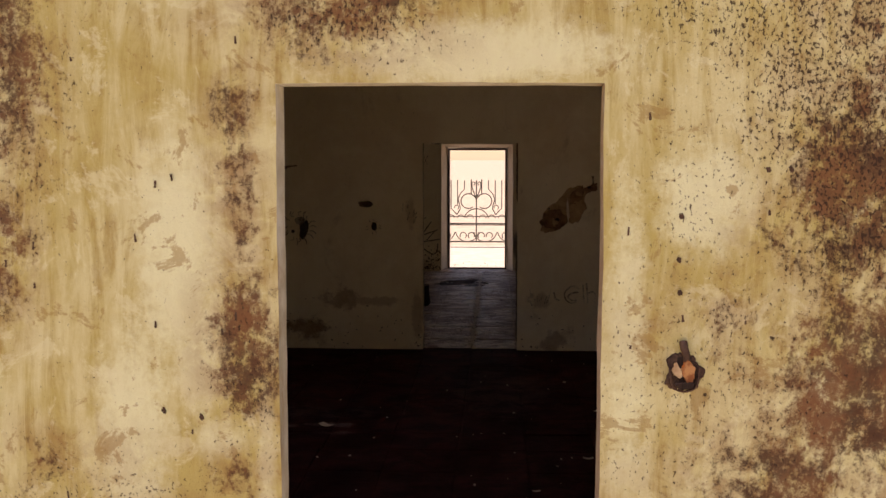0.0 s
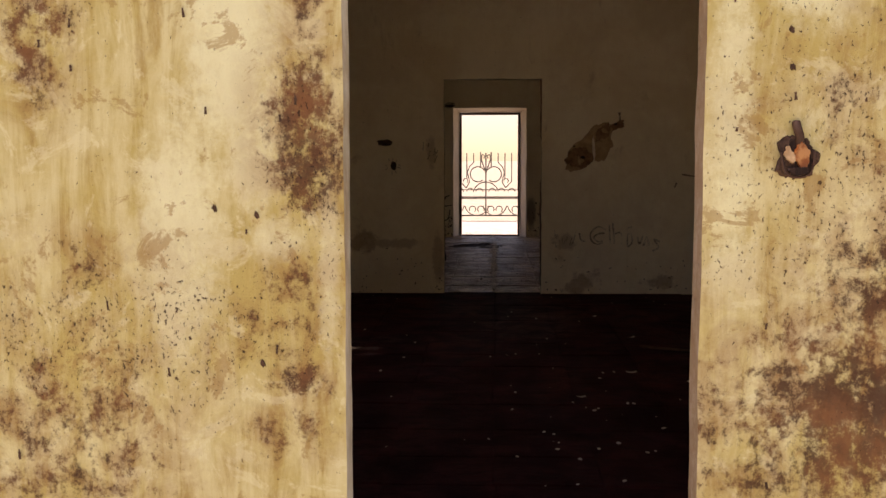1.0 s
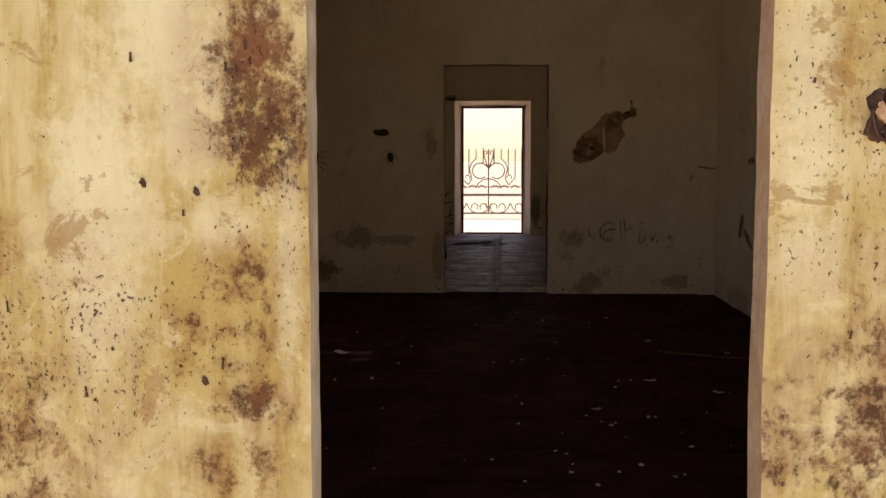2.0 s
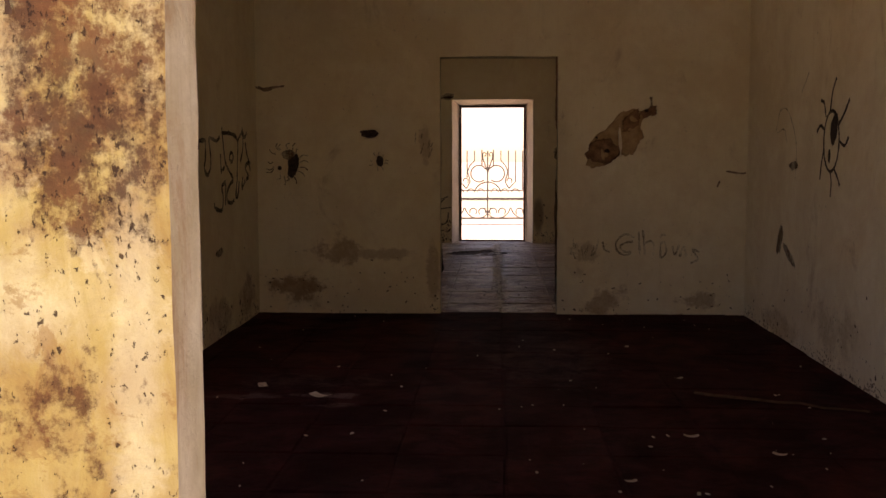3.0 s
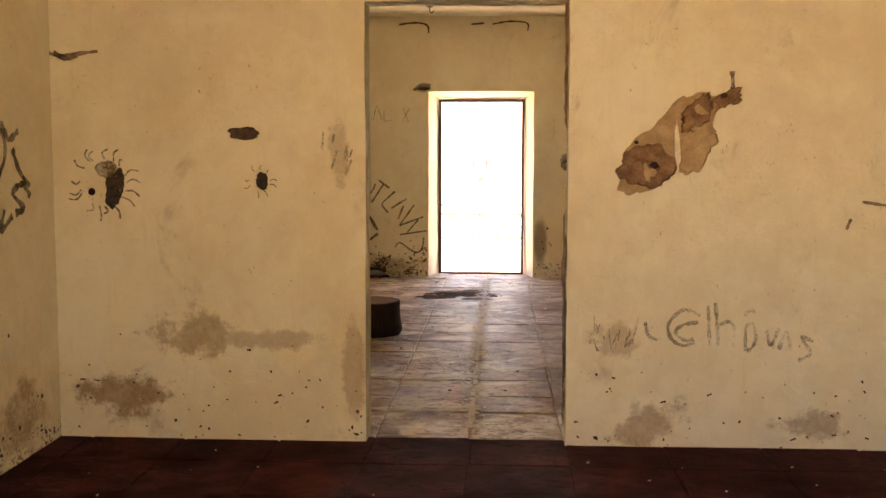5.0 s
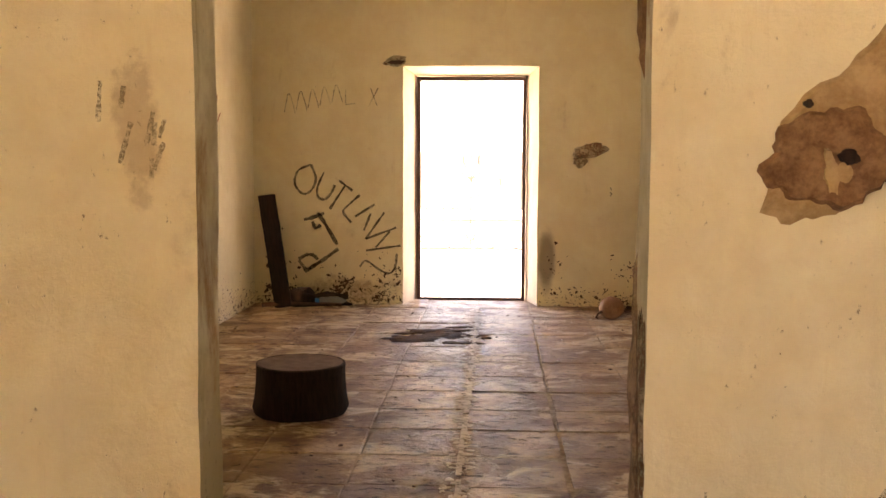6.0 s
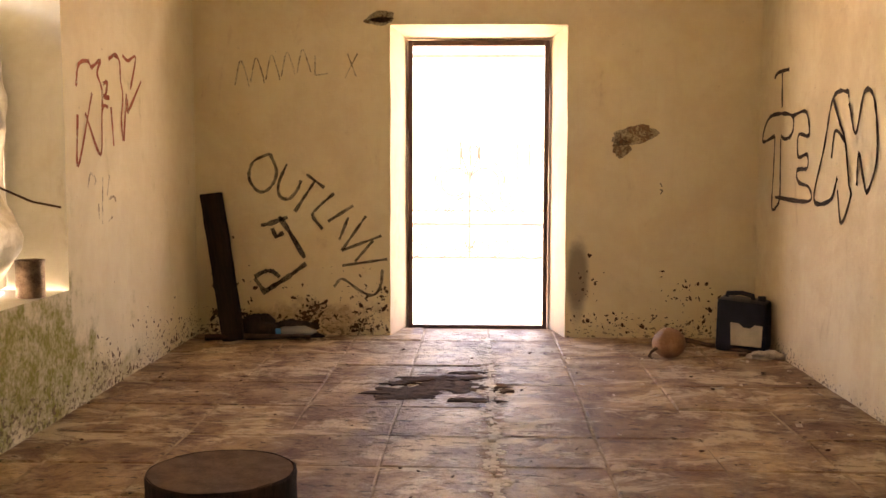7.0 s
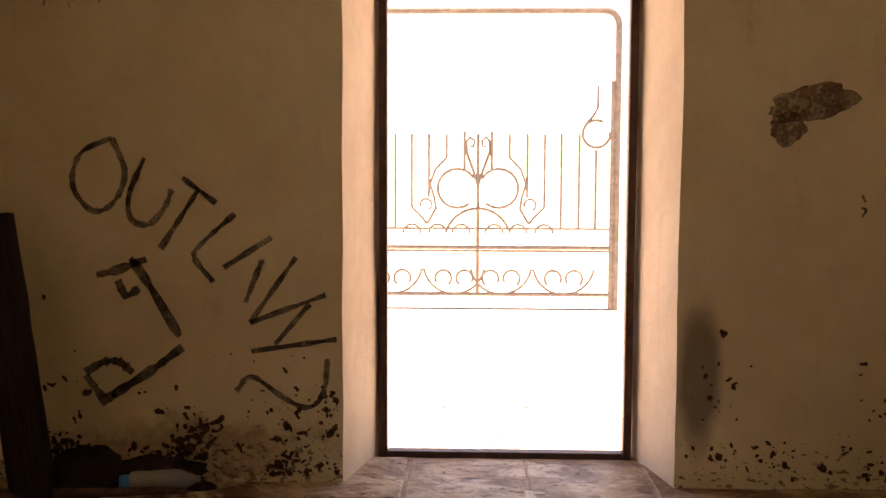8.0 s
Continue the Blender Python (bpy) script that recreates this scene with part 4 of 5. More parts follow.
grille = new("window_grille")
tagged(grille, "dark iron window grille with bowed bars and curls", "window grille")
for p, q in (((4.74, 0.62), (4.74, 2.74)), ((2.95, 0.62), (2.95, 2.74)), ((2.95, 0.635), (4.74, 0.635)), ((2.95, 1.13), (4.74, 1.13)), ((2.95, 1.71), (4.74, 1.71))):
    bar("frame_bar", [(GX, *p), (GX, *q)], 0.017, grille, sides=8)
for k in range(12):
    y = 4.62 - 0.145 * k
    bar("picket", [(GX, y, 0.63), (GX, y, 0.88), (GX - 0.03, y, 0.96), (GX - 0.09, y, 1.03), (GX - 0.07, y, 1.10), (GX, y, 1.13)], [0.009, 0.009, 0.012, 0.016, 0.014, 0.009], grille)
for k in range(2):
    c = 4.26 - 0.9 * k
    bar("bow", [(GX - 0.01, c + 0.45 * math.cos(a), 1.13 + 0.5 * math.sin(a)) for a in [math.pi * i / 16 for i in range(17)]], 0.010, grille)
    bar("bow", [(GX - 0.01, c + 0.36 * math.cos(a), 1.13 + 0.4 * math.sin(a)) for a in [math.pi * i / 16 for i in range(17)]], 0.008, grille)
    bar("curl", [(GX - 0.02, 4.70 - 0.9 * k - 0.07 * math.sin(a), 1.02 + 0.10 * math.cos(a)) for a in [math.pi * i / 10 for i in range(11)]], 0.008, grille)
    for i in range(1, 8):
        a = math.pi * i / 8
        bar("strut", [(GX - 0.01, c + 0.36 * math.cos(a), 1.13 + 0.4 * math.sin(a)), (GX - 0.01, c + 0.45 * math.cos(a), 1.13 + 0.5 * math.sin(a))], 0.006, grille)
bm = bmesh.new()
AY, AR = 3.83, 0.85
arch = [(AY + AR, 0.6)] + [(AY + AR * math.cos(math.pi * i / 24), 1.55 + 0.95 * math.sin(math.pi * i / 24)) for i in range(25)] + [(AY - AR, 0.6)]
rim = [(4.80, 0.6)] + [(max(2.88, min(4.80, AY + 1.3 * AR * math.cos(math.pi * i / 24))), 1.55 if i in (0, 24) else 2.77) for i in range(25)] + [(2.88, 0.6)]
rows = [[bm.verts.new((x, y, z)) for y, z in line] for x, line in ((-2.30, rim), (-2.30, arch), (-2.52, arch), (-2.52, rim))]
for a, b in zip(rows, rows[1:]):
    for k in range(len(a) - 1):
        bm.faces.new((a[k], a[k + 1], b[k + 1], b[k]))
bmesh.ops.recalc_face_normals(bm, faces=bm.faces)
tagged(mesh_object("window_1", bm, RUIN), "arched plaster surround outside the grille", "window arch", kind="structure")

# ---- outside: ruined wall by the window, gate beyond the door ----
bm = bmesh.new()
rnd = random.Random(5)
tops = [0.7 + 0.6 * abs(noise.noise((k * 0.31, 2.0, 0))) + (0.9 if 8 < k < 14 else 0) + rnd.uniform(0, 0.12) for k in range(25)]
for k in range(24):
    y0, y1 = 1.5 + k * 0.3, 1.5 + (k + 1) * 0.3
    quad = [(y0, -0.1), (y1, -0.1), (y1, tops[k + 1]), (y0, tops[k])]
    a = [bm.verts.new((-7.0, y, z)) for y, z in quad]
    b = [bm.verts.new((-7.4, y, z)) for y, z in quad]
    for f in ((a[0], a[1], a[2], a[3]), (b[3], b[2], b[1], b[0]), (a[3], a[2], b[2], b[3])):
        bm.faces.new(f)
bmesh.ops.remove_doubles(bm, verts=bm.verts, dist=0.001)
bmesh.ops.recalc_face_normals(bm, faces=bm.faces)
tagged(mesh_object("ruined_wall", bm, RUIN), "broken sunlit masonry wall with a ragged top", "ruined wall")

bm = bmesh.new()
box(bm, -4.0, 4.0, BACK_Y + BACK_T, 19.9, -0.2, -0.03)
tagged(mesh_object("pavement", bm, PATIO), "pale sunlit cement yard between door and gate", "pavement", kind="structure")

GY, GC = 19.45, -0.085
gate = new("garden_gate")
gate.location = (GC, GY, 0)
tagged(gate, "wrought iron garden gate with scrolls between tall round-cornered posts", "gate")


def iron(name, pts, r, sides=6):
    return bar(name, pts, r * 1.3, gate, PAINTED_IRON, sides)


def arc(cx, cz, r, a0, a1, n=14, flat=1.0):
    return [(cx + r * math.cos(radians(a0 + (a1 - a0) * i / n)), 0, cz + flat * r * math.sin(radians(a0 + (a1 - a0) * i / n))) for i in range(n + 1)]


W = 1.165
iron("outer_frame", [(-W, 0, -0.06), (-W, 0, 2.36), *arc(-W + 0.12, 2.36, 0.12, 180, 90, 6), *arc(W - 0.12, 2.36, 0.12, 90, 0, 6), (W, 0, -0.06)], 0.022, 8)
for s in (-1, 1):
    iron("post", [(s * (W - 0.035), 0, -0.06), (s * (W - 0.035), 0, 1.9)], 0.018, 8)
    bm = bmesh.new()
    box(bm, s * W - 0.09, s * W + 0.09, -0.09, 0.09, -0.07, -0.045)
    part("foot", bm, PAINTED_IRON, gate)
for z, r in ((0.50, 0.014), (0.47, 0.008), (0.10, 0.014), (-0.03, 0.012), (0.66, 0.008)):
    iron("rail", [(-W + 0.05, 0, z), (W - 0.05, 0, z)], r)
iron("centre_bar", [(0, 0, 0.1), (0, 0, 1.46)], 0.012)
for s in (-1, 1):
    iron("scroll", [(s * p[0], 0, p[2]) for p in arc(0.175, 1.00, 0.165, -130, 150)], 0.010)
    iron("scroll", [(s * p[0], 0, p[2]) for p in arc(0.0, 0.55, 0.28, 20, 88)], 0.010)
    iron("heart", [(0, 0, 1.02), (s * 0.03, 0, 1.12), (s * 0.095, 0, 1.30), (s * 0.10, 0, 1.39), (s * 0.07, 0, 1.43), (s * 0.03, 0, 1.40), (s * 0.04, 0, 1.35), (s * 0.07, 0, 1.36)], 0.010)
    iron("picket", [(s * 0.115, 0, 1.16), (s * 0.115, 0, 1.48)], 0.010)
    iron("picket", [(s * 0.265, 0, 1.46), (s * 0.265, 0, 1.26), (s * 0.36, 0, 1.16), (s * 0.405, 0, 1.04), (s * 0.37, 0, 0.92), (s * 0.355, 0, 0.83), (s * 0.40, 0, 0.75), (s * 0.43, 0, 0.70)], 0.009)
    iron("picket", [(s * 0.415, 0, 1.46), (s * 0.415, 0, 0.92)], 0.009)
    iron("picket", [(s * 0.56, 0, 1.46), (s * 0.56, 0, 0.84), (s * 0.48, 0, 0.76), (s * 0.43, 0, 0.70)], 0.009)
    iron("curl", arc(s * 0.44, 0.86, 0.05, -60, 200, 8), 0.008)
    for x in (0.70, 0.85):
        iron("picket", [(s * x, 0, 1.46), (s * x, 0, 0.66)], 0.009)
    iron("picket", [(s * 0.99, 0, 1.33), (s * 0.99, 0, 0.66)], 0.009)
    iron("ring", arc(s * 0.99, 1.46, 0.115, 60, 370), 0.010)
    iron("finial", [(s * 0.90, 0, 1.54), (s * 0.97, 0, 1.62), (s * 1.0, 0, 1.68), (s * 1.0, 0, 1.86)], 0.009)
    for x in (0.14, 0.34, 0.56):
        iron("curl", arc(s * x, 0.62, 0.075, 0, 180, 8), 0.008)
    for x in (0.20, 0.73):
        iron("lower_scroll", arc(s * (x - 0.09), 0.235, 0.07, -30, 230, 10), 0.009)
        iron("lower_scroll", arc(s * (x + 0.09), 0.235, 0.07, -50, 210, 10), 0.009)
        iron("lower_scroll", arc(s * x, 0.36, 0.26, 190, 350, 14), 0.009)

# ---- front wall: broken lamp box ----
socket = new("wall_box")
socket.location = (0.92, FRONT_Y, 1.36)
tagged(socket, "broken rusty electric box smeared with amber resin on the yellow wall", "electric box")
ragged_patch("broken_rim", socket, "-y", 0.0, (0, 0.0), 0.056, 0.062, 0, BREAK, "broken plaster round the box", 31, 0.008, 0.4)
ragged_patch("dark_rim", socket, "-y", -0.005, (0.003, -0.004), 0.043, 0.052, 0, WOOD, "dark rusty rim of the box", 33, 0.012, 0.35)
ragged_patch("residue", socket, "-y", -0.013, (0.012, 0.002), 0.019, 0.034, 8, AMBER, "amber resin in the box", 34, 0.012, 0.4)
ragged_patch("resin_lump", socket, "-y", -0.013, (-0.020, 0.004), 0.014, 0.022, 20, PALE_ADOBE, "pale lump of resin", 35, 0.010, 0.4)
ragged_patch("box_pit", socket, "-y", -0.020, (0.002, -0.038), 0.028, 0.012, 0, WOOD, "dark bottom of the box", 36, 0.006, 0.4)
bm = bmesh.new()
tube(bm, smooth_line([(0.006, -0.008, 0.035), (0.004, -0.014, 0.055), (-0.002, -0.013, 0.075), (-0.003, -0.004, 0.092)], 4), 0.0125, 10)
part("conduit", bm, IRON, socket, "rusty conduit stub", smooth=60)
bm = bmesh.new()
tube(bm, smooth_line([(-0.044, -0.014, 0.012), (-0.040, -0.02, -0.020), (-0.030, -0.022, -0.047), (0.0, -0.024, -0.056), (0.030, -0.022, -0.046), (0.042, -0.02, -0.018), (0.046, -0.014, 0.014)], 5), 0.0035, 6)
part("box_lip", bm, IRON, socket, "rusty lip of the box", smooth=60)

# ---- far room: things ----
stump = new("tree_stump")
stump.location = (-0.785, 10.51, 0)
tagged(stump, "dark sawn tree stump standing on the slab floor", "stump")
bm = bmesh.new()
rings = []
for z, r in ((0.0, 0.235), (0.04, 0.25), (0.10, 0.245), (0.18, 0.238), (0.23, 0.236), (0.263, 0.238), (0.270, 0.230)):
    rings.append([bm.verts.new(((r + 0.012 * noise.noise((math.cos(a) * 2.5, math.sin(a) * 2.5, z * 0.8)) + 0.006 * noise.noise((math.cos(a) * 9, math.sin(a) * 9, z))) * math.cos(a) * (1.03 if z < 0.1 else 1),
                               (r + 0.012 * noise.noise((math.cos(a) * 2.5, math.sin(a) * 2.5, z * 0.8))) * math.sin(a), z)) for a in [2 * math.pi * k / 48 for k in range(48)]])
for a, b in zip(rings, rings[1:]):
    for k in range(48):
        bm.faces.new((a[k], a[(k + 1) % 48], b[(k + 1) % 48], b[k]))
bm.faces.new(rings[0][::-1])
part("bark", bm, STUMP_SIDE, stump, smooth=50)
bm = bmesh.new()
ring = [bm.verts.new((0.23 * math.cos(2 * math.pi * k / 40), 0.23 * math.sin(2 * math.pi * k / 40), 0.268)) for k in range(40)]
mid = [bm.verts.new((0.12 * math.cos(2 * math.pi * k / 40), 0.12 * math.sin(2 * math.pi * k / 40), 0.264 + 0.006 * noise.noise((k * 0.4, 0, 0)))) for k in range(40)]
for k in range(40):
    bm.faces.new((ring[k], ring[(k + 1) % 40], mid[(k + 1) % 40], mid[k]))
bm.faces.new(mid)
part("sawn_top", bm, STUMP_TOP, stump, "weathered sawn top", smooth=40)

bm = bmesh.new()
box(bm, -0.075, 0.075, -0.03, 0.03, 0, 1.0, bevel=0.008)
bmesh.ops.subdivide_edges(bm, edges=[e for e in bm.edges if e.calc_length() > 0.5], cuts=9)
for v in bm.verts:
    v.co += noise.noise_vector(v.co * 7) * 0.006
plank = tagged(mesh_object("wooden_plank", bm, WOOD, smooth=40), "charred dark timber plank leaning in the corner of the room", "plank")
plank.matrix_world = pose(-1.67, 14.32, 0.0, 0, 0, 0) @ Matrix(((1, 0, -0.33, 0), (0, 1, 0.16, 0), (0, 0, 0.97, 0), (0, 0, 0, 1)))

jug = new("jerry_can")
jug.matrix_world = pose(1.80, 14.16, 0, 0, 0, -24)
tagged(jug, "dark blue plastic jerry can with a torn white label", "jerry can")
bm = bmesh.new()
box(bm, -0.165, 0.165, -0.13, 0.13, 0, 0.33, bevel=0.03)
for v in bm.verts:
    if v.co.z > 0.25:
        v.co.x *= 0.96
        v.co.z += 0.025 * (0.5 - v.co.x / 0.33)
part("body", bm, BLUE_PLASTIC, jug, smooth=40)
bm = bmesh.new()
tube(bm, [(-0.12, 0, 0.33), (-0.11, 0, 0.375), (-0.02, 0, 0.38), (0.05, 0, 0.365), (0.06, 0, 0.32)], 0.017, 8)
part("handle", bm, BLUE_PLASTIC, jug, smooth=60)
bm = bmesh.new()
bmesh.ops.create_cone(bm, cap_ends=True, segments=20, radius1=0.028, radius2=0.026, depth=0.04, matrix=Matrix.Translation((0.11, 0, 0.345)))
part("cap", bm, BLUE_PLASTIC, jug, smooth=40)
bm = bmesh.new()
edge = [(-0.06, 0.05), (0.135, 0.045), (0.14, 0.185), (0.09, 0.19), (0.06, 0.165), (0.02, 0.17), (-0.01, 0.195), (-0.065, 0.20)]
f1 = bm.faces.new([bm.verts.new((x, -0.134, z)) for x, z in edge])
ext = bmesh.ops.extrude_face_region(bm, geom=[f1])
bmesh.ops.translate(bm, vec=(0, -0.0015, 0), verts=[v for v in ext["geom"] if isinstance(v, bmesh.types.BMVert)])
part("paper_label", bm, PAPER, jug, "torn white paper label")

gourd = new("gourd")
gourd.location = (1.25, 13.86, 0.0)
tagged(gourd, "round orange brown gourd lying on the floor", "gourd")
bm = bmesh.new()
bmesh.ops.create_uvsphere(bm, u_segments=32, v_segments=20, radius=0.105)
for v in bm.verts:
    a = math.atan2(v.co.y, v.co.x)
    v.co *= 1 + 0.02 * math.cos(8 * a) * math.cos(math.asin(max(-1, min(1, v.co.z / 0.13)))) + 0.03 * noise.noise(v.co * 9)
    v.co.z = v.co.z * 0.92 + 0.095
part("rind", bm, GOURD, gourd, smooth=80)
bm = bmesh.new()
tube(bm, [(-0.09, -0.06, 0.07), (-0.125, -0.08, 0.05), (-0.14, -0.07, 0.02), (-0.12, -0.09, 0.008)], [0.012, 0.009, 0.007, 0.005], 8)
part("stem", bm, STICK, gourd, "dry curled stem", smooth=60)

bottle = new("plastic_bottle")
bottle.matrix_world = pose(-1.36, 14.42, 0.045, 0, 90, 12)
tagged(bottle, "crushed clear plastic bottle with a blue cap lying by the wall", "bottle")
bm = bmesh.new()
prof = [(0.0, 0.0), (0.036, 0.0), (0.042, 0.015), (0.040, 0.07), (0.043, 0.12), (0.042, 0.17), (0.025, 0.215), (0.014, 0.235), (0.014, 0.25)]
rows = [[bm.verts.new((r * math.cos(a), r * math.sin(a) * (0.8 + 0.2 * math.cos(z * 30)), z)) for a in [2 * math.pi * k / 20 for k in range(20)]] for r, z in prof[1:]]
for a, b in zip(rows, rows[1:]):
    for k in range(20):
        bm.faces.new((a[k], a[(k + 1) % 20], b[(k + 1) % 20], b[k]))
bm.faces.new(rows[0][::-1]), bm.faces.new(rows[-1])
part("body", bm, BOTTLE, bottle, smooth=60)
bm = bmesh.new()
bmesh.ops.create_cone(bm, cap_ends=True, segments=16, radius1=0.03, radius2=0.028, depth=0.035, matrix=Matrix.Translation((0, 0, -0.02)))
part("cap", bm, CAP, bottle, "blue cap", smooth=40)

can = new("tin_can")
can.matrix_world = pose(-2.06, 12.02, 0.612) @ Matrix.Scale(1.15, 4)
tagged(can, "rusty ribbed tin can with a bent lid on the window sill", "tin can")
bm = bmesh.new()
rows = []
for i in range(17):
    z = 0.15 * i / 16
    r = 0.056 + (0.0016 if i % 2 else 0)
    rows.append([bm.verts.new((r * math.cos(a), r * math.sin(a), z)) for a in [2 * math.pi * k / 28 for k in range(28)]])
for a, b in zip(rows, rows[1:]):
    for k in range(28):
        bm.faces.new((a[k], a[(k + 1) % 28], b[(k + 1) % 28], b[k]))
bm.faces.new(rows[0][::-1])
part("body", bm, TIN, can, smooth=30)
bm = bmesh.new()
tube(bm, [(0.057 * math.cos(2 * math.pi * k / 28), 0.057 * math.sin(2 * math.pi * k / 28), 0.15) for k in range(28)], 0.003, 6, True)
part("rim", bm, TIN, can, smooth=60)

hook = new("ceiling_hook")
hook.location = (-0.529, 13.765, HIGH)
tagged(hook, "small dark iron hook in the far ceiling", "hook")
bm = bmesh.new()
bmesh.ops.create_cone(bm, cap_ends=True, segments=16, radius1=0.03, radius2=0.05, depth=0.014, matrix=Matrix.Translation((0, 0, -0.005)))
part("plate", bm, IRON, hook, smooth=40)
bm = bmesh.new()
tube(bm, smooth_line([(0, 0, -0.005), (0, 0, -0.05), (0.02, 0, -0.075), (0.042, 0, -0.05)], 5), 0.006, 8)
part("hook_bend", bm, IRON, hook, smooth=60)

# twigs, rag and rubbish along the walls
def stick(a, b, r, label):
    bm = bmesh.new()
    a, b = Vector(a), Vector(b)
    n = 8
    tube(bm, [a.lerp(b, i / n) + noise.noise_vector((a.x + i * 0.7, a.y, 3)) * 0.012 for i in range(n + 1)], [r * (1 - 0.4 * i / n) for i in range(n + 1)], 6)
    return tagged(mesh_object("stick", bm, STICK, smooth=60), label, "stick", "sticks on the floor")


stick((1.45, 14.40, 0.02), (1.80, 13.95, 0.02), 0.018, "dark dry stick lying by the jerry can")
stick((1.70, 13.88, 0.015), (1.95, 13.92, 0.02), 0.010, "thin dry stick lying by the jerry can")
stick((-1.86, 14.28, 0.03), (-1.15, 14.42, 0.02), 0.024, "dark dry stick lying along the wall")
stick((1.15, 4.45, 0.012), (1.95, 4.05, 0.012), 0.010, "thin dry stick on the dark floor")


def heap(name, centre, size, seed, material, label, category):
    bm = bmesh.new()
    bmesh.ops.create_icosphere(bm, subdivisions=4, radius=1)
    for v in bm.verts:
        v.co *= 1 + 0.35 * noise.noise(v.co * 2 + Vector((seed, 0, 0))) + 0.15 * noise.noise(v.co * 6)
        v.co = Vector((v.co.x * size[0], v.co.y * size[1], max(0.0, v.co.z + 0.25) * size[2]))
    ob = tagged(mesh_object(name, bm, material, smooth=60), label, category)
    ob.location = centre
    return ob


heap("dark_rag", (-1.55, 14.44, 0), (0.17, 0.08, 0.13), 3, WOOD, "dark rag heaped at the foot of the wall", "rag")
heap("dark_rag", (-1.30, 14.50, 0), (0.22, 0.05, 0.09), 6, WOOD, "dark rag heaped at the foot of the wall", "rag")
heap("litter_heap", (1.88, 13.86, 0), (0.12, 0.06, 0.04), 8, LITTER, "pale crumpled litter by the jerry can", "litter")

# plastic sheeting in the far window
bm = bmesh.new()
NU, NV = 80, 90
edge_line = smooth_line([(12.10, 0.63), (12.25, 0.78), (12.25, 0.98), (12.20, 1.08), (12.14, 1.14), (12.20, 1.28), (12.22, 1.55), (12.20, 2.0)], 10)
cols = []
for k in range(NV):
    e = edge_line[min(len(edge_line) - 1, int(k / (NV - 1) * (len(edge_line) - 1)))]
    row = []
    for i in range(NU):
        s = i / (NU - 1)
        y = 10.45 + 1.838 * s
        q = Vector((y * 3.5, e.y * 3.2, 0.4))
        pinch = math.exp(-((e.y - 1.13) / 0.05) ** 2)
        belly = 0.20 * math.exp(-((e.y - 0.88) / 0.18) ** 2) + 0.10 * math.exp(-((e.y - 1.50) / 0.24) ** 2)
        x = -2.30 + (0.06 * noise.noise(q) * (1 - 0.7 * pinch) + 0.06 * abs(noise.noise(q * 1.9)) + 0.025 * abs(noise.noise(q * 4.5)) + belly) * (1 - s ** 14)
        row.append(bm.verts.new((x, y, e.y + 0.02 * noise.noise(q * 1.4) * (1 if k else 0))))
    cols.append(row)
for k in range(NV - 1):
    for i in range(NU - 1):
        bm.faces.new((cols[k][i], cols[k][i + 1], cols[k + 1][i + 1], cols[k + 1][i]))
sheet = tagged(mesh_object("plastic_sheet", bm, SHEET, smooth=70), "crumpled dusty plastic sheet tied across the window", "plastic sheet")
sheet.modifiers.new("thick", "SOLIDIFY").thickness = 0.002
bm = bmesh.new()
tube(bm, [(-2.24, 10.45, 1.15), (-2.22, 11.2, 1.13), (-2.22, 11.7, 1.14), (-2.24, 12.12, 1.12), (-2.12, 12.20, 1.05), (-2.02, 12.295, 1.02)], 0.006, 6)
tagged(mesh_object("cord", bm, STICK, smooth=60), "dark cord tied round the plastic sheet", "cord")
window_2 = new("window_2")
tagged(window_2, "dark timber window post and boards above the sheeting", "window", kind="structure")
for y0, y1, z0, z1 in ((12.19, 12.29, 0.612, 2.24), (10.42, 10.50, 0.612, 2.24), (10.50, 12.19, 2.14, 2.24)):
    bm = bmesh.new()
    box(bm, -2.43, -2.35, y0, y1, z0, z1, bevel=0.006)
    part("window_frame", bm, WOOD, window_2)

# ---- floor slabs, laid one by one ----
rnd = random.Random(11)


def slab_mesh(name, material, cut):
    me_bm = bmesh.new()
    c = [(-0.5, -0.5), (0.5, -0.5), (0.5, 0.5), (-0.5, 0.5)]
    c = [(x + rnd.uniform(-0.012, 0.012), y + rnd.uniform(-0.012, 0.012)) for x, y in c]
    if cut:
        c[2:3] = [(0.5, 0.5 - rnd.uniform(0.1, 0.2)), (0.5 - rnd.uniform(0.08, 0.16), 0.5)]
    low = [me_bm.verts.new((x, y, -0.05)) for x, y in c]
    shoulder = [me_bm.verts.new((x, y, -0.006)) for x, y in c]
    top = [me_bm.verts.new((x * 0.965, y * 0.965, rnd.uniform(-0.0015, 0.0015))) for x, y in c]
    n = len(c)
    for a, b in ((low, shoulder), (shoulder, top)):
        for k in range(n):
            me_bm.faces.new((a[k], a[(k + 1) % n], b[(k + 1) % n], b[k]))
    me_bm.faces.new(top)
    me = bpy.data.meshes.new(name)
    me_bm.normal_update()
    me_bm.to_mesh(me)
    me_bm.free()
    me.materials.append(material)
    return me


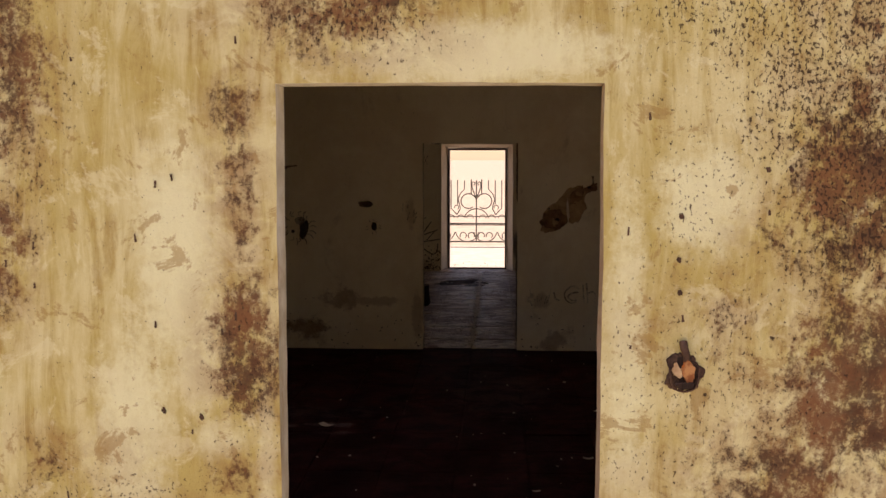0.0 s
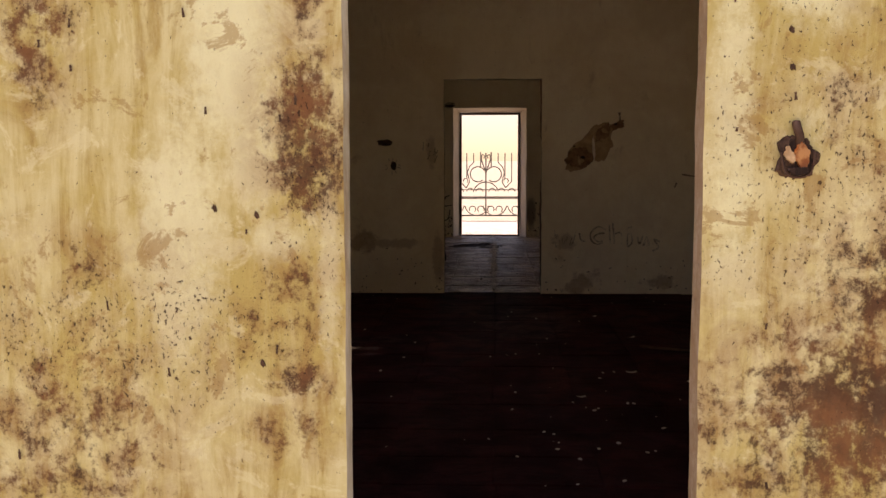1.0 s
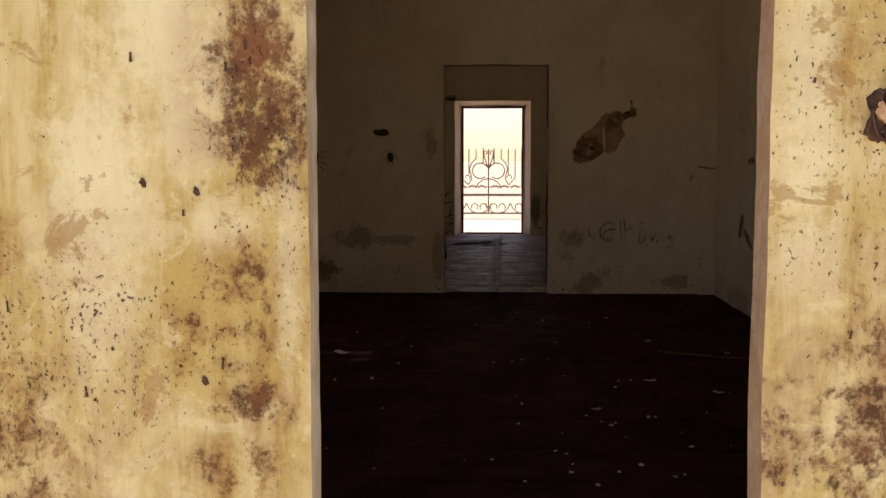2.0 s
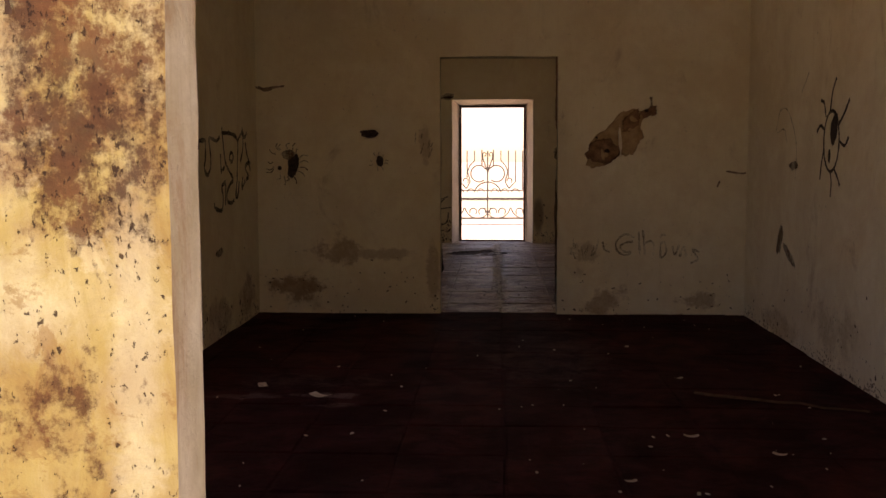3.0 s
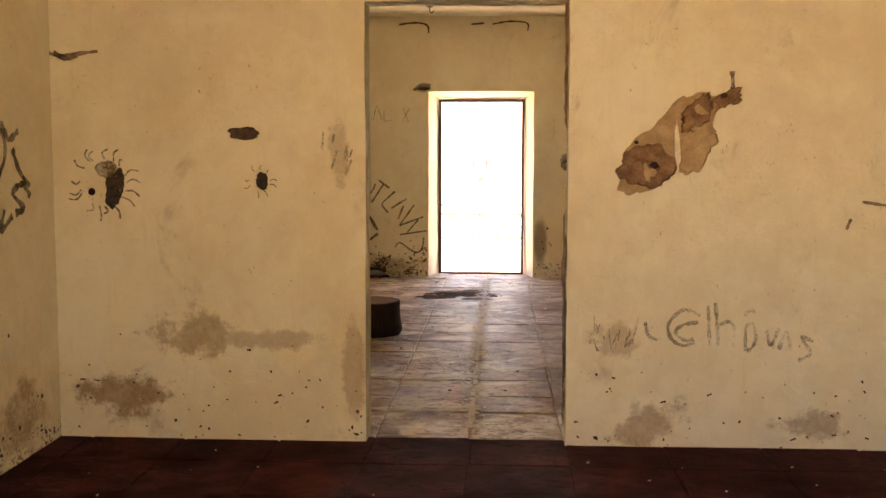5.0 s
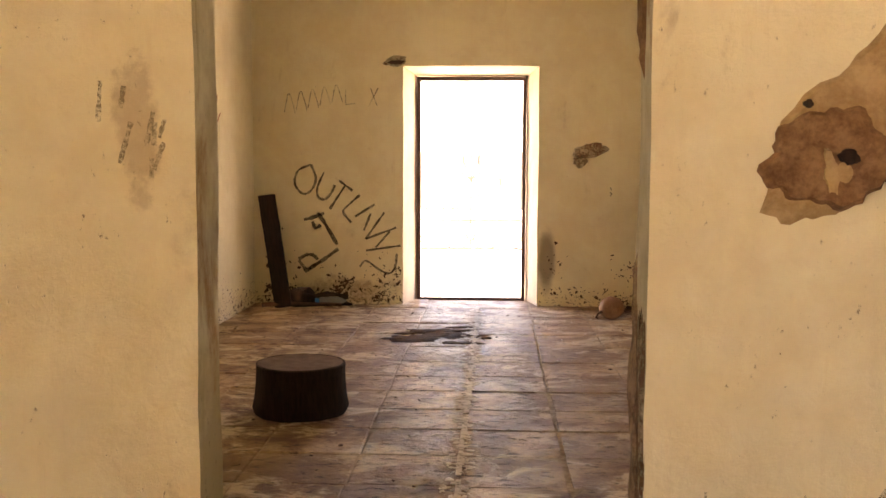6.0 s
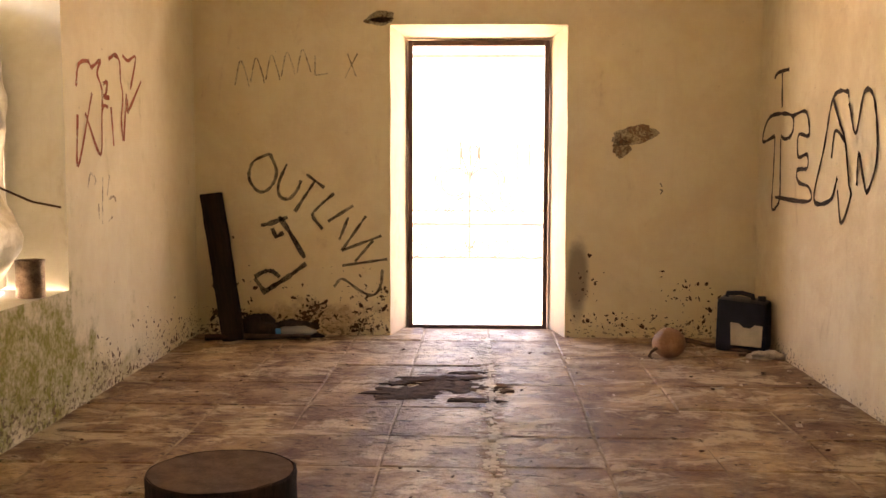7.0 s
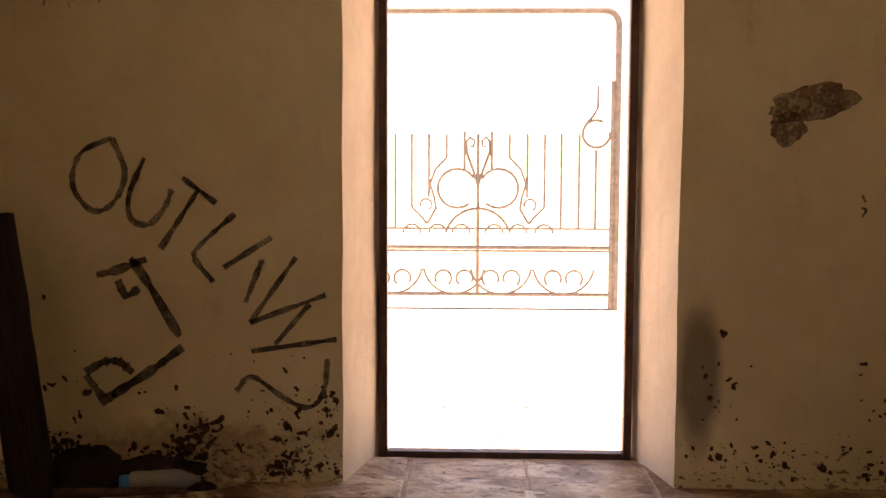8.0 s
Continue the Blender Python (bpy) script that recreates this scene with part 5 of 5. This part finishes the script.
def lay(parent, material, y0, y1, hollow=None):
    shapes = [slab_mesh("slab", material, k > 3) for k in range(6)]
    y, row = y0, 0
    while y < y1 - 0.08:
        deep = min(rnd.uniform(0.36, 0.56), y1 - y)
        x = 0.10 - 0.47 * 5
        while x < 2.15:
            wide = 0.47
            if x + wide > -2.05:
                n = 4 if hollow and abs(x + wide / 2 - hollow[0]) < 0.6 and abs(y + deep / 2 - hollow[1]) < 0.7 else 1
                for i in range(n):
                    for j in range(n):
                        px, py = x + wide * (i + 0.5) / n, y + deep * (j + 0.5) / n
                        if n > 1 and ((px - hollow[0]) / hollow[2]) ** 2 + ((py - hollow[1]) / hollow[3]) ** 2 < 1 + 0.5 * noise.noise((px * 6, py * 6, 1)):
                            continue
                        ob = new("slab", shapes[rnd.randrange(6)])
                        ob.parent = parent
                        ob.location = (px + (rnd.uniform(-0.004, 0.004)), py, rnd.uniform(-0.004, 0.003))
                        gap = rnd.uniform(0.003, 0.010)
                        ob.scale = ((wide / n - (0.010 if abs(x - 0.10) < 0.05 else 0.002)) * (-1 if rnd.random() < 0.5 else 1), deep / n - gap, 1)
                        ob.rotation_euler = (rnd.uniform(-0.006, 0.006), rnd.uniform(-0.006, 0.006), 0)
            x += wide
        y += deep


lay(floor_near, SHADED_SLAB, 0.0, MID_Y + MID_T / 2)
lay(floor_far, SLAB, MID_Y + MID_T / 2, BACK_Y + BACK_T - 0.05)


def hollow(cx, cy, a, b, turn, seed):
    """A ragged broken place in the floor, rough soil showing."""
    bm = bmesh.new()
    rings = []
    ct, st = math.cos(radians(turn)), math.sin(radians(turn))
    for r in range(1, 9):
        row = []
        for k in range(60):
            w = 2 * math.pi * k / 60
            e = r / 8 * (1 + 0.7 * noise.noise((math.cos(w) * 2, math.sin(w) * 2, seed)) + 0.35 * noise.noise((math.cos(w) * 7, math.sin(w) * 7, seed)))
            x, y = a * e * math.cos(w), b * e * math.sin(w)
            x, y = cx + x * ct - y * st, cy + x * st + y * ct
            row.append(bm.verts.new((x, y, 0.0045 + 0.006 * noise.noise((x * 25, y * 25, seed)) if r < 8 else -0.004)))
        rings.append(row)
    for p, q in zip(rings, rings[1:]):
        for k in range(60):
            bm.faces.new((p[k], p[(k + 1) % 60], q[(k + 1) % 60], q[k]))
    bm.faces.new(rings[0])
    part("broken_hollow", bm, SOIL, floor_far, "dark soil in a broken hollow of the floor", smooth=50)


for args in ((-0.36, 12.78, 0.20, 0.16, 10, 1.0), (-0.10, 12.95, 0.22, 0.15, -8, 2.0), (-0.20, 13.15, 0.24, 0.07, 4, 3.0), (0.02, 12.62, 0.16, 0.05, -6, 5.0), (-0.42, 13.02, 0.09, 0.05, 20, 6.0), (0.16, 12.86, 0.07, 0.04, -10, 7.0), (-0.02, 13.32, 0.12, 0.025, 3, 8.0)):
    hollow(*args)

# mortar smeared along the joint in line with the door
bm = bmesh.new()
for k in range(46):
    y = 7.6 + 0.15 * k + rnd.uniform(0, 0.08)
    box(bm, 0.10 - rnd.uniform(0.006, 0.02), 0.10 + rnd.uniform(0.006, 0.022), y, y + rnd.uniform(0.06, 0.2), -0.02, 0.003 + rnd.uniform(0, 0.0015))
    for _ in range(18):
        r = rnd.uniform(0.004, 0.022)
        bmesh.ops.create_icosphere(bm, subdivisions=1, radius=1, matrix=Matrix.LocRotScale((0.10 + rnd.gauss(0, 0.032), y + rnd.uniform(0, 0.15), 0.005), Euler((0, 0, rnd.uniform(0, 6))), (r, r * rnd.uniform(0.4, 1.6), 0.0025)))
tagged(part("mortar_joint", bm, LIME, floor_far, "pale lime mortar along the joint"), kind="stuff")

# crumbs and litter
def crumbs(name, n, x0, x1, y0, y1, material, label, small, large):
    bm = bmesh.new()
    for _ in range(n):
        r = rnd.uniform(small, large)
        m = Matrix.LocRotScale((rnd.uniform(x0, x1), rnd.uniform(y0, y1), 0.3 * r + 0.002), Euler((rnd.uniform(-0.4, 0.4), rnd.uniform(-0.4, 0.4), rnd.uniform(0, 6))), (r, r * rnd.uniform(0.3, 0.9), r * 0.35))
        bmesh.ops.create_icosphere(bm, subdivisions=1, radius=1, matrix=m)
    return tagged(mesh_object(name, bm, material), label, "litter", kind="stuff")


crumbs("floor_crumbs", 70, -1.8, 2.0, 1.5, 7.2, LITTER, "pale crumbs of plaster scattered over the dark floor", 0.003, 0.012)
crumbs("floor_crumbs", 40, 0.2, 1.8, 1.2, 3.6, LITTER, "pale crumbs of plaster scattered over the dark floor", 0.004, 0.015)
crumbs("floor_crumbs", 110, -1.9, 1.9, 7.7, 14.4, STICK, "dark crumbs scattered over the slabs", 0.004, 0.016)
crumbs("floor_crumbs", 45, 0.6, 1.9, 11.5, 14.2, LITTER, "pale crumbs scattered near the jerry can", 0.004, 0.02)
crumbs("door_crumbs", 45, -0.5, 0.9, 15.1, 16.1, STICK, "dark dirt scattered outside the door", 0.003, 0.013)


def scrap(x, y, size, turn, seed):
    """A curled scrap of pale paper lying flat."""
    bm = bmesh.new()
    grid = [[bm.verts.new((size * (i / 5 - 0.5), size * 0.5 * (k / 4 - 0.5), 0.006 + 0.10 * size * (i / 5 - 0.5) ** 2 * 4 + 0.004 * noise.noise((i, k, seed)))) for k in range(5)] for i in range(6)]
    for i in range(5):
        for k in range(4):
            bm.faces.new((grid[i][k], grid[i + 1][k], grid[i + 1][k + 1], grid[i][k + 1]))
    ob = tagged(mesh_object("paper_scrap", bm, LITTER, smooth=60), "pale torn paper scrap lying on the stone floor", "paper scrap", "paper scraps on the floor")
    ob.matrix_world = pose(x, y, 0.0, 0, 0, turn)
    ob.modifiers.new("thick", "SOLIDIFY").thickness = 0.001


for k, (x, y, size) in enumerate(((0.97, 3.58, 0.07), (1.14, 4.85, 0.05), (0.96, 5.85, 0.05), (-1.27, 4.55, 0.10), (-0.90, 4.32, 0.12), (1.35, 12.95, 0.07), (0.98, 12.75, 0.05), (1.55, 12.15, 0.06), (0.62, 13.0, 0.05), (1.30, 3.3, 0.06), (0.6, 2.9, 0.05))):
    scrap(x, y, size, 37 * k, k * 3.0)
